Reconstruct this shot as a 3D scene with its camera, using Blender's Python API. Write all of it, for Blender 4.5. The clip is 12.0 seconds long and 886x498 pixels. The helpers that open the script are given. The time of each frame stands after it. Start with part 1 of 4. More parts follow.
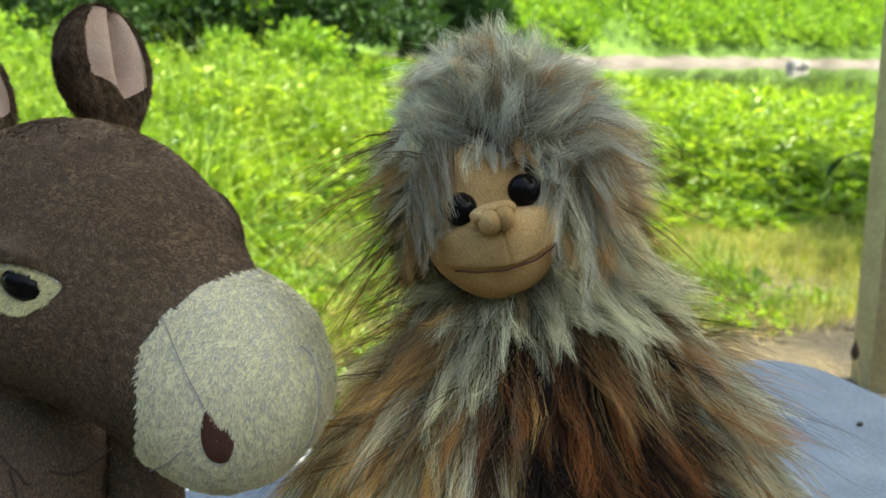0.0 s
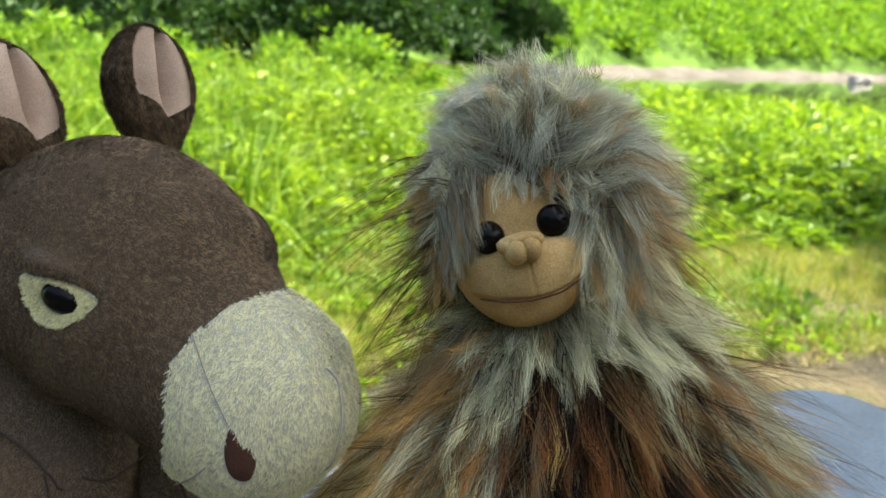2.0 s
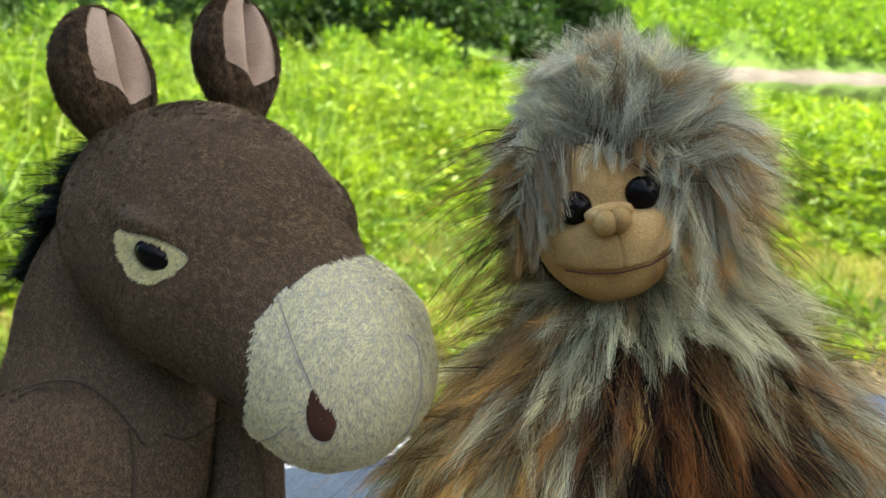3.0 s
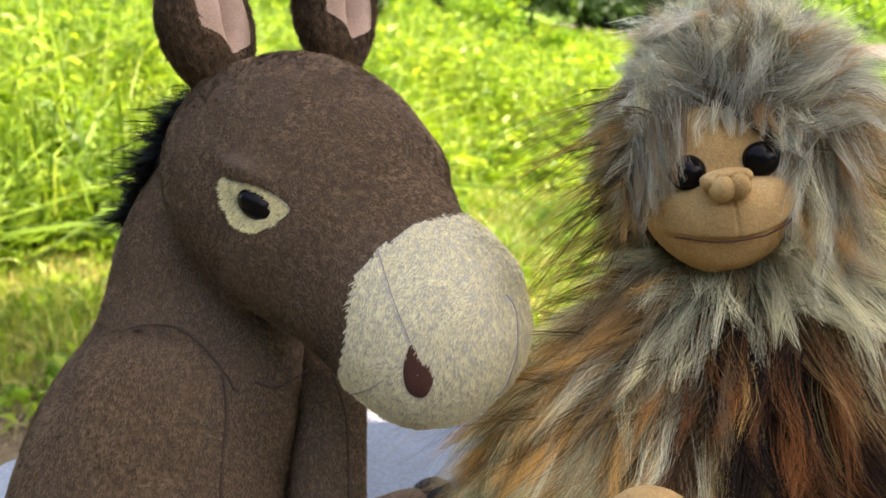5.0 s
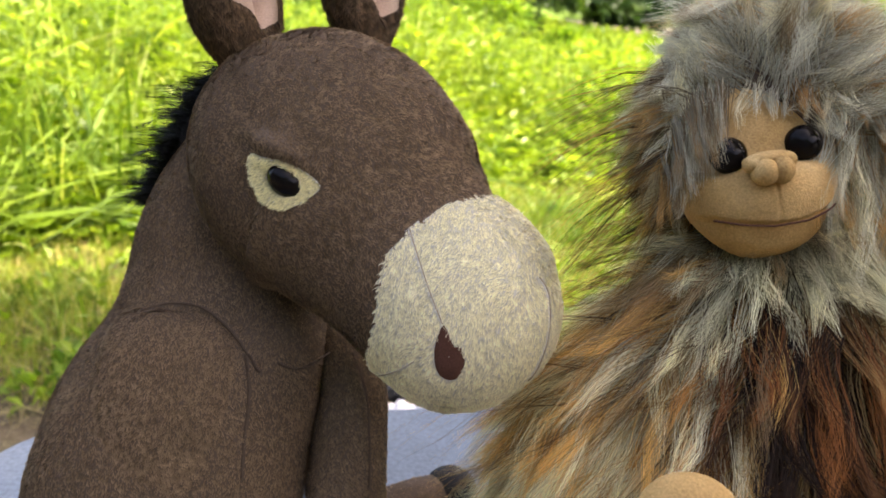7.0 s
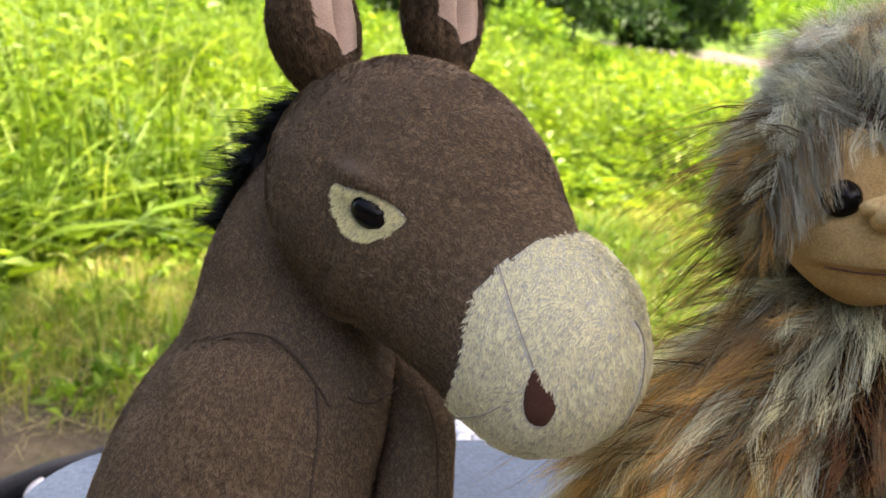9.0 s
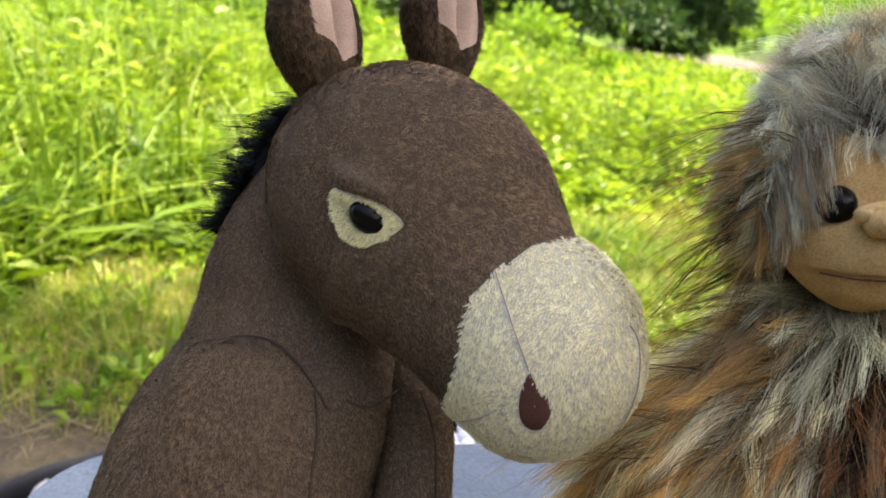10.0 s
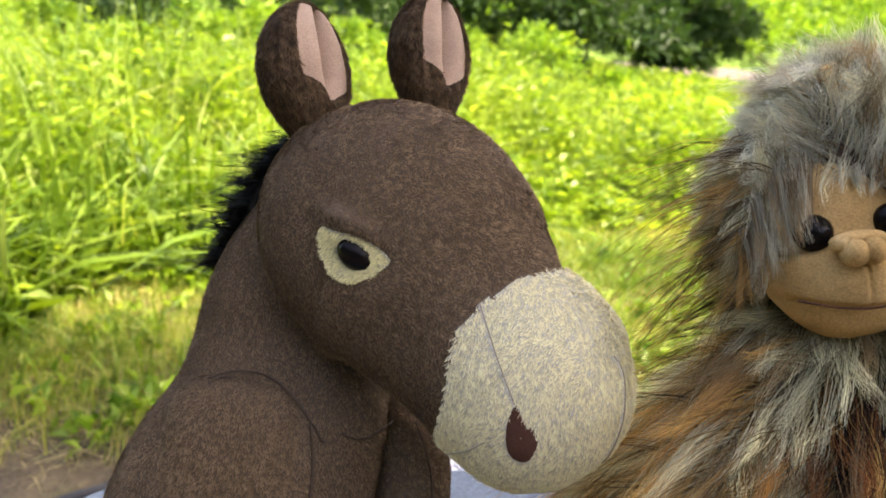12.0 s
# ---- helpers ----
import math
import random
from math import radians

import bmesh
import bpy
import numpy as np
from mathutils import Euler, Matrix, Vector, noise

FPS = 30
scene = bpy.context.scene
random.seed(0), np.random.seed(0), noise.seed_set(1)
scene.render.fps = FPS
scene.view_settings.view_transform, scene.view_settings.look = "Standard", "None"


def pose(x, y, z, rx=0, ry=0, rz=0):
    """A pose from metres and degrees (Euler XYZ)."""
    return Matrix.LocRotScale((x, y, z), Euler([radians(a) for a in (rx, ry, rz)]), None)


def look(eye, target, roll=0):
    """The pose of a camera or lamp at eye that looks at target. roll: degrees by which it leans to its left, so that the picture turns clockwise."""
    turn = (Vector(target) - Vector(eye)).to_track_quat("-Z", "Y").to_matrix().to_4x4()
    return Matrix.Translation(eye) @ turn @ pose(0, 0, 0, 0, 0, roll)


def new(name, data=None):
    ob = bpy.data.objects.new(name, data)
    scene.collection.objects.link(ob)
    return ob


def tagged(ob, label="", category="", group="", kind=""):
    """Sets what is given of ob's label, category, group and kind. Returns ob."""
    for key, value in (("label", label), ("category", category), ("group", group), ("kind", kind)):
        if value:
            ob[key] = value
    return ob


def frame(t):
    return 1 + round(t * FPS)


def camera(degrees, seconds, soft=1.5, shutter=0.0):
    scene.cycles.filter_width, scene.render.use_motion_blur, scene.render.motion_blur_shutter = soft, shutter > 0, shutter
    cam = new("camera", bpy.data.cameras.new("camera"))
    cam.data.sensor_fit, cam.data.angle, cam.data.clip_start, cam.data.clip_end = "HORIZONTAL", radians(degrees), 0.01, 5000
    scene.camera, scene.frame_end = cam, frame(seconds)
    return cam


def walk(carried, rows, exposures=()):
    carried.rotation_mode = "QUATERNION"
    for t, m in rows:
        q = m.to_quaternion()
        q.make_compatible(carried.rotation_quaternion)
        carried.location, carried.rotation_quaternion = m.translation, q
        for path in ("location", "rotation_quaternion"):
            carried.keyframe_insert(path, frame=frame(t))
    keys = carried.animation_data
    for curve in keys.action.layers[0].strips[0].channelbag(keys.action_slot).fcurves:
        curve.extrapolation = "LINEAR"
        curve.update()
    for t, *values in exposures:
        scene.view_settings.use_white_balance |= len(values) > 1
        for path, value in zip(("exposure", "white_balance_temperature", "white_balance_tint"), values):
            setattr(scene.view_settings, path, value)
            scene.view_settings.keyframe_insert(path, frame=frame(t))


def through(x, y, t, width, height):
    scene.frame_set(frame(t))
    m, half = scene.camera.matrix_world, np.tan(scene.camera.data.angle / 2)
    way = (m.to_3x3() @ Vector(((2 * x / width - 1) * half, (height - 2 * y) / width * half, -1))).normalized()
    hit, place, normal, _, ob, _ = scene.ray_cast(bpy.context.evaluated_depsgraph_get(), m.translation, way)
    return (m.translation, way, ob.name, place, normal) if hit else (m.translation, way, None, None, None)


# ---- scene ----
cam = camera(61.5, 12.0, soft=1.6)
cam.data.dof.use_dof, cam.data.dof.focus_distance, cam.data.dof.aperture_fstop = True, 0.57, 7.5
PATH = [
    (0, look((0.917, 0.167, 1.361), (1.838, 1.855, 0.81), 1.8)),
    (0.5, look((0.926, 0.163, 1.366), (1.833, 1.858, 0.815), 1.5)),
    (1, look((0.939, 0.158, 1.372), (1.829, 1.863, 0.825), 1.7)),
    (1.5, look((0.948, 0.154, 1.377), (1.804, 1.879, 0.837), 1.9)),
    (2, look((0.93, 0.164, 1.376), (1.743, 1.911, 0.839), 2.7)),
    (2.5, look((0.92, 0.168, 1.37), (1.671, 1.942, 0.832), 3.2)),
    (3, look((0.909, 0.17, 1.354), (1.59, 1.967, 0.802), 3.4)),
    (3.5, look((0.902, 0.172, 1.345), (1.52, 1.985, 0.767), 3.6)),
    (5.5, look((0.872, 0.193, 1.342), (1.408, 2.004, 0.684), 4.8)),
    (6, look((0.867, 0.196, 1.339), (1.405, 2.005, 0.677), 5)),
    (6.5, look((0.866, 0.196, 1.338), (1.406, 2.004, 0.676), 5.3)),
    (7, look((0.861, 0.198, 1.329), (1.396, 2.008, 0.669), 5.6)),
    (9, look((0.825, 0.231, 1.331), (1.288, 2.074, 0.708), 6.3)),
    (9.5, look((0.827, 0.229, 1.33), (1.279, 2.077, 0.713), 6.4)),
    (10, look((0.831, 0.226, 1.333), (1.275, 2.077, 0.719), 6.3)),
    (10.5, look((0.833, 0.224, 1.336), (1.269, 2.077, 0.723), 6.1)),
    (11, look((0.833, 0.224, 1.335), (1.266, 2.079, 0.728), 5.9)),
    (11.5, look((0.831, 0.226, 1.335), (1.258, 2.087, 0.74), 5.4)),
    (12, look((0.846, 0.216, 1.349), (1.259, 2.089, 0.78), 4.7)),
]
EXPOSURES = [(0.0, 2.1, 6900, 0), (2.5, 2.12, 6900, 0), (3.5, 2.32, 7400, 10), (5.5, 2.56, 7700, 17), (7.0, 2.56, 7800, 19), (9.0, 2.47, 7500, 18), (10.5, 2.45, 7400, 15), (12.0, 2.52, 7800, 18)]
walk(cam, PATH, EXPOSURES)

# ---- world, sun ----
SUN = Vector((0.5, -0.15, 0.85)).normalized()
world = bpy.data.worlds.new("sky")
scene.world = world
world.use_nodes = True
wn = world.node_tree
sky = wn.nodes.new("ShaderNodeTexSky")
sky.sky_type, sky.sun_disc = "NISHITA", False
sky.sun_elevation = math.asin(SUN.z)
sky.sun_rotation = math.atan2(SUN.x, SUN.y)
sky.air_density, sky.dust_density, sky.ozone_density = 0.8, 3.0, 0.6
wn.links.new(sky.outputs[0], wn.nodes["Background"].inputs[0])
wn.nodes["Background"].inputs[1].default_value = 0.15
sun = new("sun", bpy.data.lights.new("sun", "SUN"))
sun.data.energy, sun.data.angle, sun.data.color = 3.3, radians(0.6), (1.0, 0.95, 0.84)
sun.matrix_basis = look(SUN * 30, (0, 0, 0))

RNG = np.random.default_rng(7)


# ---- materials ----
def material(name, rough=0.8, spec=0.3):
    m = bpy.data.materials.new(name)
    m.use_nodes = True
    b = m.node_tree.nodes["Principled BSDF"]
    b.inputs["Roughness"].default_value = rough
    b.inputs["Specular IOR Level"].default_value = spec
    return m, m.node_tree, b


def node(nt, kind, **values):
    n = nt.nodes.new(kind)
    for key, value in values.items():
        n.inputs[key].default_value = value
    return n


def noise_tex(nt, scale, detail=4.0, where="Object"):
    tc = nt.nodes.new("ShaderNodeTexCoord")
    n = node(nt, "ShaderNodeTexNoise", Scale=scale, Detail=detail)
    nt.links.new(tc.outputs[where], n.inputs["Vector"])
    return n


def ramp(nt, source, stops):
    r = nt.nodes.new("ShaderNodeValToRGB")
    els = r.color_ramp.elements
    while len(els) < len(stops):
        els.new(0.5)
    for e, (p, c) in zip(els, stops):
        e.position, e.color = p, (*c, 1)
    nt.links.new(source, r.inputs[0])
    return r


def mixed(nt, a, b, fac, mode="MIX"):
    m = nt.nodes.new("ShaderNodeMix")
    m.data_type, m.blend_type = "RGBA", mode
    for src, i in ((fac, 0), (a, 6), (b, 7)):
        if isinstance(src, bpy.types.NodeSocket):
            nt.links.new(src, m.inputs[i])
        elif i == 0:
            m.inputs[0].default_value = src
        else:
            m.inputs[i].default_value = (*src, 1)
    return m.outputs[2]


def bump(nt, b, source, strength, distance):
    n = node(nt, "ShaderNodeBump", Strength=strength, Distance=distance)
    nt.links.new(source, n.inputs["Height"])
    nt.links.new(n.outputs[0], b.inputs["Normal"])


def surface(name, stops, scale, fine=0.0, rough=0.8, spec=0.3, depth=0.002, strength=0.6):
    """A surface with a coarse colour noise and a fine one that also gives the relief."""
    m, nt, b = material(name, rough, spec)
    coarse = noise_tex(nt, scale)
    r = ramp(nt, coarse.outputs[0], stops)
    small = noise_tex(nt, fine or scale * 9, 6.0)
    grain = ramp(nt, small.outputs[0], [(0.3, (0.72,) * 3), (0.7, (1.12,) * 3)])
    nt.links.new(mixed(nt, r.outputs[0], grain.outputs[0], 1.0, "MULTIPLY"), b.inputs["Base Color"])
    bump(nt, b, small.outputs[0], strength, depth)
    return m


def leaf_material(name, stops, gloss=0.5, through=0.5):
    """Thin green leaves: each leaf has its own tone, and light shines through."""
    m, nt, b = material(name, gloss, 0.35)
    geo = nt.nodes.new("ShaderNodeNewGeometry")
    r = ramp(nt, geo.outputs["Random Per Island"], stops)
    big = noise_tex(nt, 0.9, 3.0)
    tone = ramp(nt, big.outputs[0], [(0.3, (0.7, 0.78, 0.7)), (0.7, (1.2, 1.12, 1.0))])
    colour = mixed(nt, r.outputs[0], tone.outputs[0], 1.0, "MULTIPLY")
    nt.links.new(colour, b.inputs["Base Color"])
    tr = nt.nodes.new("ShaderNodeBsdfTranslucent")
    warm = mixed(nt, colour, (1.25, 1.2, 0.55), 1.0, "MULTIPLY")
    nt.links.new(warm, tr.inputs[0])
    mx = nt.nodes.new("ShaderNodeMixShader")
    mx.inputs[0].default_value = through
    nt.links.new(b.outputs[0], mx.inputs[1])
    nt.links.new(tr.outputs[0], mx.inputs[2])
    nt.links.new(mx.outputs[0], nt.nodes["Material Output"].inputs[0])
    return m


def fur_material(name, rough=0.55, through=0.25, low=0.62, high=1.3):
    """Hair in each lock's dye and root shade, with some light through the tips."""
    m, nt, b = material(name, rough, 0.14)
    at = nt.nodes.new("ShaderNodeAttribute")
    at.attribute_name = "dye"
    geo = nt.nodes.new("ShaderNodeNewGeometry")
    r = ramp(nt, geo.outputs["Random Per Island"], [(0.0, (low,) * 3), (1.0, (high,) * 3)])
    colour = mixed(nt, at.outputs["Color"], r.outputs[0], 1.0, "MULTIPLY")
    nt.links.new(colour, b.inputs["Base Color"])
    tr = nt.nodes.new("ShaderNodeBsdfTranslucent")
    nt.links.new(colour, tr.inputs[0])
    mx = nt.nodes.new("ShaderNodeMixShader")
    mx.inputs[0].default_value = through
    nt.links.new(b.outputs[0], mx.inputs[1])
    nt.links.new(tr.outputs[0], mx.inputs[2])
    nt.links.new(mx.outputs[0], nt.nodes["Material Output"].inputs[0])
    return m


def glossy_black(name):
    m, nt, b = material(name, 0.05, 0.11)
    b.inputs["Base Color"].default_value = (0.006, 0.005, 0.005, 1)
    return m


GROUND = surface("dirt_and_thatch", [(0.3, (0.055, 0.048, 0.038)), (0.48, (0.085, 0.073, 0.052)), (0.6, (0.145, 0.115, 0.072)), (0.75, (0.07, 0.095, 0.028))], 1.3, 26, 0.95, 0.1, 0.03, 1.0)
STONE = surface("slate_grey_tabletop", [(0.3, (0.115, 0.142, 0.172)), (0.55, (0.16, 0.195, 0.23)), (0.75, (0.22, 0.255, 0.285))], 7, 160, 0.5, 0.4, 0.0006, 0.35)
LEG_STONE = surface("table_leg_concrete", [(0.3, (0.2, 0.2, 0.2)), (0.7, (0.3, 0.3, 0.29))], 6, 80, 0.85)
PEBBLE = surface("white_marble_pebble", [(0.3, (0.7, 0.71, 0.74)), (0.7, (0.86, 0.87, 0.88))], 9, 90, 0.55, 0.35, 0.001, 0.4)
PLASTIC = surface("black_edging_plastic", [(0.3, (0.018, 0.02, 0.024)), (0.7, (0.035, 0.037, 0.042))], 8, 120, 0.6)
POST = surface("tan_painted_wood", [(0.3, (0.34, 0.28, 0.14)), (0.7, (0.44, 0.37, 0.2))], 5, 60, 0.75)
SAND = surface("river_sand", [(0.3, (0.1, 0.085, 0.07)), (0.7, (0.2, 0.17, 0.15))], 0.5, 6, 0.95, 0.1, 0.03)
BOULDER = surface("pale_boulder", [(0.3, (0.3, 0.26, 0.22)), (0.7, (0.45, 0.4, 0.35))], 2, 20, 0.9, 0.1, 0.03)
BARK = surface("bark", [(0.3, (0.05, 0.035, 0.025)), (0.7, (0.13, 0.1, 0.07))], 9, 60, 0.9, 0.1, 0.01)
HILL = surface("far_bank_soil", [(0.3, (0.06, 0.11, 0.02)), (0.7, (0.13, 0.21, 0.04))], 0.3, 3, 0.95, 0.1, 0.1)
GRASS = leaf_material("short_grass", [(0.0, (0.13, 0.2, 0.02)), (0.5, (0.26, 0.36, 0.045)), (0.76, (0.45, 0.45, 0.1)), (1.0, (0.62, 0.5, 0.26))], 0.6, 0.4)
STRAW = leaf_material("dry_straw", [(0.0, (0.25, 0.19, 0.1)), (0.6, (0.42, 0.34, 0.19)), (1.0, (0.6, 0.5, 0.31))], 0.7, 0.2)
BLADES = leaf_material("tall_grass", [(0.0, (0.08, 0.16, 0.015)), (0.6, (0.19, 0.31, 0.035)), (0.92, (0.3, 0.42, 0.07)), (1.0, (0.5, 0.55, 0.22))], 0.45, 0.45)
LEAVES = leaf_material("weed_leaves", [(0.0, (0.075, 0.16, 0.014)), (0.55, (0.21, 0.34, 0.035)), (0.93, (0.32, 0.46, 0.06)), (1.0, (0.42, 0.52, 0.12))], 0.45, 0.46)
FAR_LEAVES = leaf_material("far_shrub_leaves", [(0.0, (0.08, 0.18, 0.02)), (0.6, (0.18, 0.33, 0.035)), (1.0, (0.3, 0.45, 0.07))], 0.6, 0.4)
# evergreen dark green, also used to put the woods' shade into leaf colour
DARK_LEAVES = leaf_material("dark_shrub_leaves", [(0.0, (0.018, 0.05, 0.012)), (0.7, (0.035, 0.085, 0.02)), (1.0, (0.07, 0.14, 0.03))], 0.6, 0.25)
FUR = fur_material("long_fur", 0.55, 0.28)
PLUSH = fur_material("short_plush", 0.75, 0.2, 0.82, 1.16)
CREAM_PLUSH = fur_material("cream_plush", 0.75, 0.2, 0.93, 1.06)
pile = PLUSH.node_tree.nodes["Principled BSDF"].inputs
pile["Sheen Weight"].default_value, pile["Sheen Roughness"].default_value, pile["Sheen Tint"].default_value = 0.1, 0.5, (0.8, 0.6, 0.45, 1)
SKIN = surface("tan_suede", [(0.3, (0.41, 0.255, 0.1)), (0.55, (0.52, 0.335, 0.14)), (0.75, (0.6, 0.42, 0.2))], 30, 650, 0.95, 0.1, 0.0006, 0.9)
BROWN_CLOTH = surface("brown_backing", [(0.3, (0.1, 0.072, 0.052)), (0.7, (0.135, 0.097, 0.07))], 25, 700, 0.95, 0.1, 0.0006)
CREAM_CLOTH = surface("cream_backing", [(0.3, (0.66, 0.63, 0.54)), (0.7, (0.76, 0.73, 0.64))], 25, 700, 0.95, 0.1, 0.0006)
PINK_CLOTH = surface("pink_beige_velour", [(0.3, (0.42, 0.29, 0.215)), (0.7, (0.51, 0.37, 0.285))], 25, 900, 0.9, 0.15, 0.0004)
NOSTRIL = surface("nostril_velour", [(0.3, (0.075, 0.032, 0.022)), (0.7, (0.11, 0.05, 0.035))], 40, 900, 0.9, 0.15, 0.0004)
DARK_CLOTH = surface("dark_backing", [(0.3, (0.07, 0.045, 0.03)), (0.7, (0.1, 0.07, 0.05))], 30, 500, 0.95, 0.1, 0.0006)
THREAD = surface("seam_thread", [(0.3, (0.36, 0.3, 0.2)), (0.7, (0.46, 0.39, 0.27))], 60, 900, 0.95)
HOOF = surface("black_velour", [(0.3, (0.012, 0.011, 0.012)), (0.7, (0.025, 0.023, 0.024))], 40, 900, 0.85)
EYE = glossy_black("black_glass_eye")
WATER, nt_, b_ = material("river_water", 0.03, 0.25)
ripple = noise_tex(nt_, 2.5, 4.0)
nt_.links.new(ramp(nt_, noise_tex(nt_, 0.06).outputs[0], [(0.35, (0.03, 0.04, 0.02)), (0.65, (0.07, 0.075, 0.035))]).outputs[0], b_.inputs["Base Color"])
bump(nt_, b_, ripple.outputs[0], 0.05, 0.01)


# ---- mesh helpers ----
def build(name, pieces, parent=None):
    """One mesh object out of pieces (verts, faces, material, dye or None, smooth, and for pile the normals of the skin below)."""
    me = bpy.data.meshes.new(name)
    verts, loops, starts, mats, smooth, dye, lie = [], [], [], [], [], [], []
    slots, base, at = [], 0, 0
    for v, f, mat, d, sm, *soft in pieces:
        v, f = np.asarray(v, float).reshape(-1, 3), np.asarray(f, int)
        if mat not in slots:
            slots.append(mat)
        n, k = f.shape
        verts.append(v)
        loops.append((f + base).ravel())
        starts.append(at + np.arange(n) * k)
        mats.append(np.full(n, slots.index(mat)))
        smooth.append(np.full(n, sm))
        dye.append(np.ones((len(v), 3)) * (0.5 if d is None else np.asarray(d, float)))
        lie.append(soft[0] if soft else np.zeros((len(v), 3)))
        base, at = base + len(v), at + n * k
    verts, loops, starts = np.concatenate(verts), np.concatenate(loops), np.concatenate(starts)
    me.vertices.add(len(verts))
    me.vertices.foreach_set("co", verts.ravel())
    me.loops.add(len(loops))
    me.loops.foreach_set("vertex_index", loops.astype(np.int32))
    me.polygons.add(len(starts))
    me.polygons.foreach_set("loop_start", starts.astype(np.int32))
    for m in slots:
        me.materials.append(m)
    me.polygons.foreach_set("material_index", np.concatenate(mats).astype(np.int32))
    me.polygons.foreach_set("use_smooth", np.concatenate(smooth).astype(bool))
    layer = me.attributes.new("dye", "FLOAT_COLOR", "POINT")
    layer.data.foreach_set("color", np.hstack([np.concatenate(dye), np.ones((len(verts), 1))]).ravel())
    me.update(calc_edges=True)
    me.validate()
    if any(len(p) > 5 for p in pieces):
        me.normals_split_custom_set_from_vertices(np.concatenate(lie))
    ob = new(name, me)
    ob.parent = parent
    return ob


def part(name, bm, mat, parent, label=""):
    me = bpy.data.meshes.new(name)
    bm.to_mesh(me)
    bm.free()
    me.materials.append(mat)
    ob = new(name, me)
    ob.parent = parent
    return tagged(ob, label)


def unit(v):
    return v / np.maximum(np.linalg.norm(v, axis=-1, keepdims=True), 1e-9)


def ribbons(points, widths, side):
    """Thin strips along many lines: points (n, s, 3), widths (s,) or (n, s), side (n, 3)."""
    n, s, _ = points.shape
    w = np.broadcast_to(widths, (n, s))[..., None] * side[:, None, :] * 0.5
    v = np.stack([points - w, points + w], 2).reshape(n * s * 2, 3)
    one = np.array([[2 * i, 2 * i + 1, 2 * i + 3, 2 * i + 2] for i in range(s - 1)])
    f = (one[None] + (np.arange(n) * s * 2)[:, None, None]).reshape(-1, 4)
    return v, f


def leaf_set(base, way, length, width, fold=0.25):
    """Pointed leaves of two folded halves."""
    n = len(base)
    way = unit(way)
    side = unit(np.cross(way, np.array([0, 0, 1.0]) + 0.35 * RNG.normal(size=(n, 3))))
    up = np.cross(side, way)
    mid = base + way * length[:, None] * 0.42
    tip = base + way * length[:, None] - up * length[:, None] * 0.16
    l = mid + (side * 0.5 + up * fold) * width[:, None]
    r = mid + (-side * 0.5 + up * fold) * width[:, None]
    v = np.stack([base, l, tip, r], 1).reshape(-1, 3)
    o = (np.arange(n) * 4)[:, None, None]
    f = (np.array([[0, 1, 2], [0, 2, 3]])[None] + o).reshape(-1, 3)
    return v, f


def ball(c, r, turn=None, nu=28, nv=16):
    """An ellipsoid: verts, normals, faces."""
    th = np.linspace(0, np.pi, nv + 1)[:, None]
    ph = np.linspace(0, 2 * np.pi, nu, endpoint=False)[None]
    d = np.stack([np.sin(th) * np.cos(ph), np.cos(th) * np.ones_like(ph), np.sin(th) * np.sin(ph)], -1).reshape(-1, 3)
    n = unit(d / np.asarray(r))
    v = d * np.asarray(r)
    if turn is not None:
        v, n = v @ turn.T, n @ turn.T
    i, j = np.meshgrid(np.arange(nv), np.arange(nu), indexing="ij")
    q = np.stack([i * nu + j, i * nu + (j + 1) % nu, (i + 1) * nu + (j + 1) % nu, (i + 1) * nu + j], -1).reshape(-1, 4)
    return v + np.asarray(c, float), n, q


def loft(sections, nu=36, per=5, e_hint=(0.0, 0.0, -1.0), level=False):
    """A closed tube through sections (u, v, w, ra, rb): ra across, rb towards e_hint. Verts, normals, faces, ring number of each face."""
    S = np.array(sections, float)
    t = np.linspace(0, len(S) - 1, (len(S) - 1) * per + 1)
    i = np.clip(t.astype(int), 0, len(S) - 2)
    f = (t - i)[:, None]
    p0, p1, p2, p3 = S[np.maximum(i - 1, 0)], S[i], S[i + 1], S[np.minimum(i + 2, len(S) - 1)]
    C = 0.5 * (2 * p1 + (p2 - p0) * f + (2 * p0 - 5 * p1 + 4 * p2 - p3) * f**2 + (3 * p1 - p0 - 3 * p2 + p3) * f**3)
    C[:, 3:] = np.maximum(C[:, 3:], 1e-3)
    axis = unit(np.gradient(C[:, :3], axis=0))
    if level:
        axis = np.tile(np.array([0.0, -1.0, 0.0]), (len(C), 1))
    e2 = unit(np.array(e_hint) - axis * (axis @ np.array(e_hint))[:, None])
    e1 = np.cross(axis, e2)
    a = np.linspace(0, 2 * np.pi, nu, endpoint=False)
    ring = np.cos(a)[None, :, None] * e1[:, None] * C[:, 3, None, None] + np.sin(a)[None, :, None] * e2[:, None] * C[:, 4, None, None]
    V = C[:, None, :3] + ring
    n = len(C)
    dA, dR = np.gradient(V, axis=0), np.roll(V, -1, 1) - np.roll(V, 1, 1)
    N = unit(np.cross(dR, dA))
    if (N * ring).sum() < 0:
        N = -N
    ii, jj = np.meshgrid(np.arange(n - 1), np.arange(nu), indexing="ij")
    q = np.stack([ii * nu + jj, ii * nu + (jj + 1) % nu, (ii + 1) * nu + (jj + 1) % nu, (ii + 1) * nu + jj], -1).reshape(-1, 4)
    return V.reshape(-1, 3), N.reshape(-1, 3), q, (ii / per).ravel()


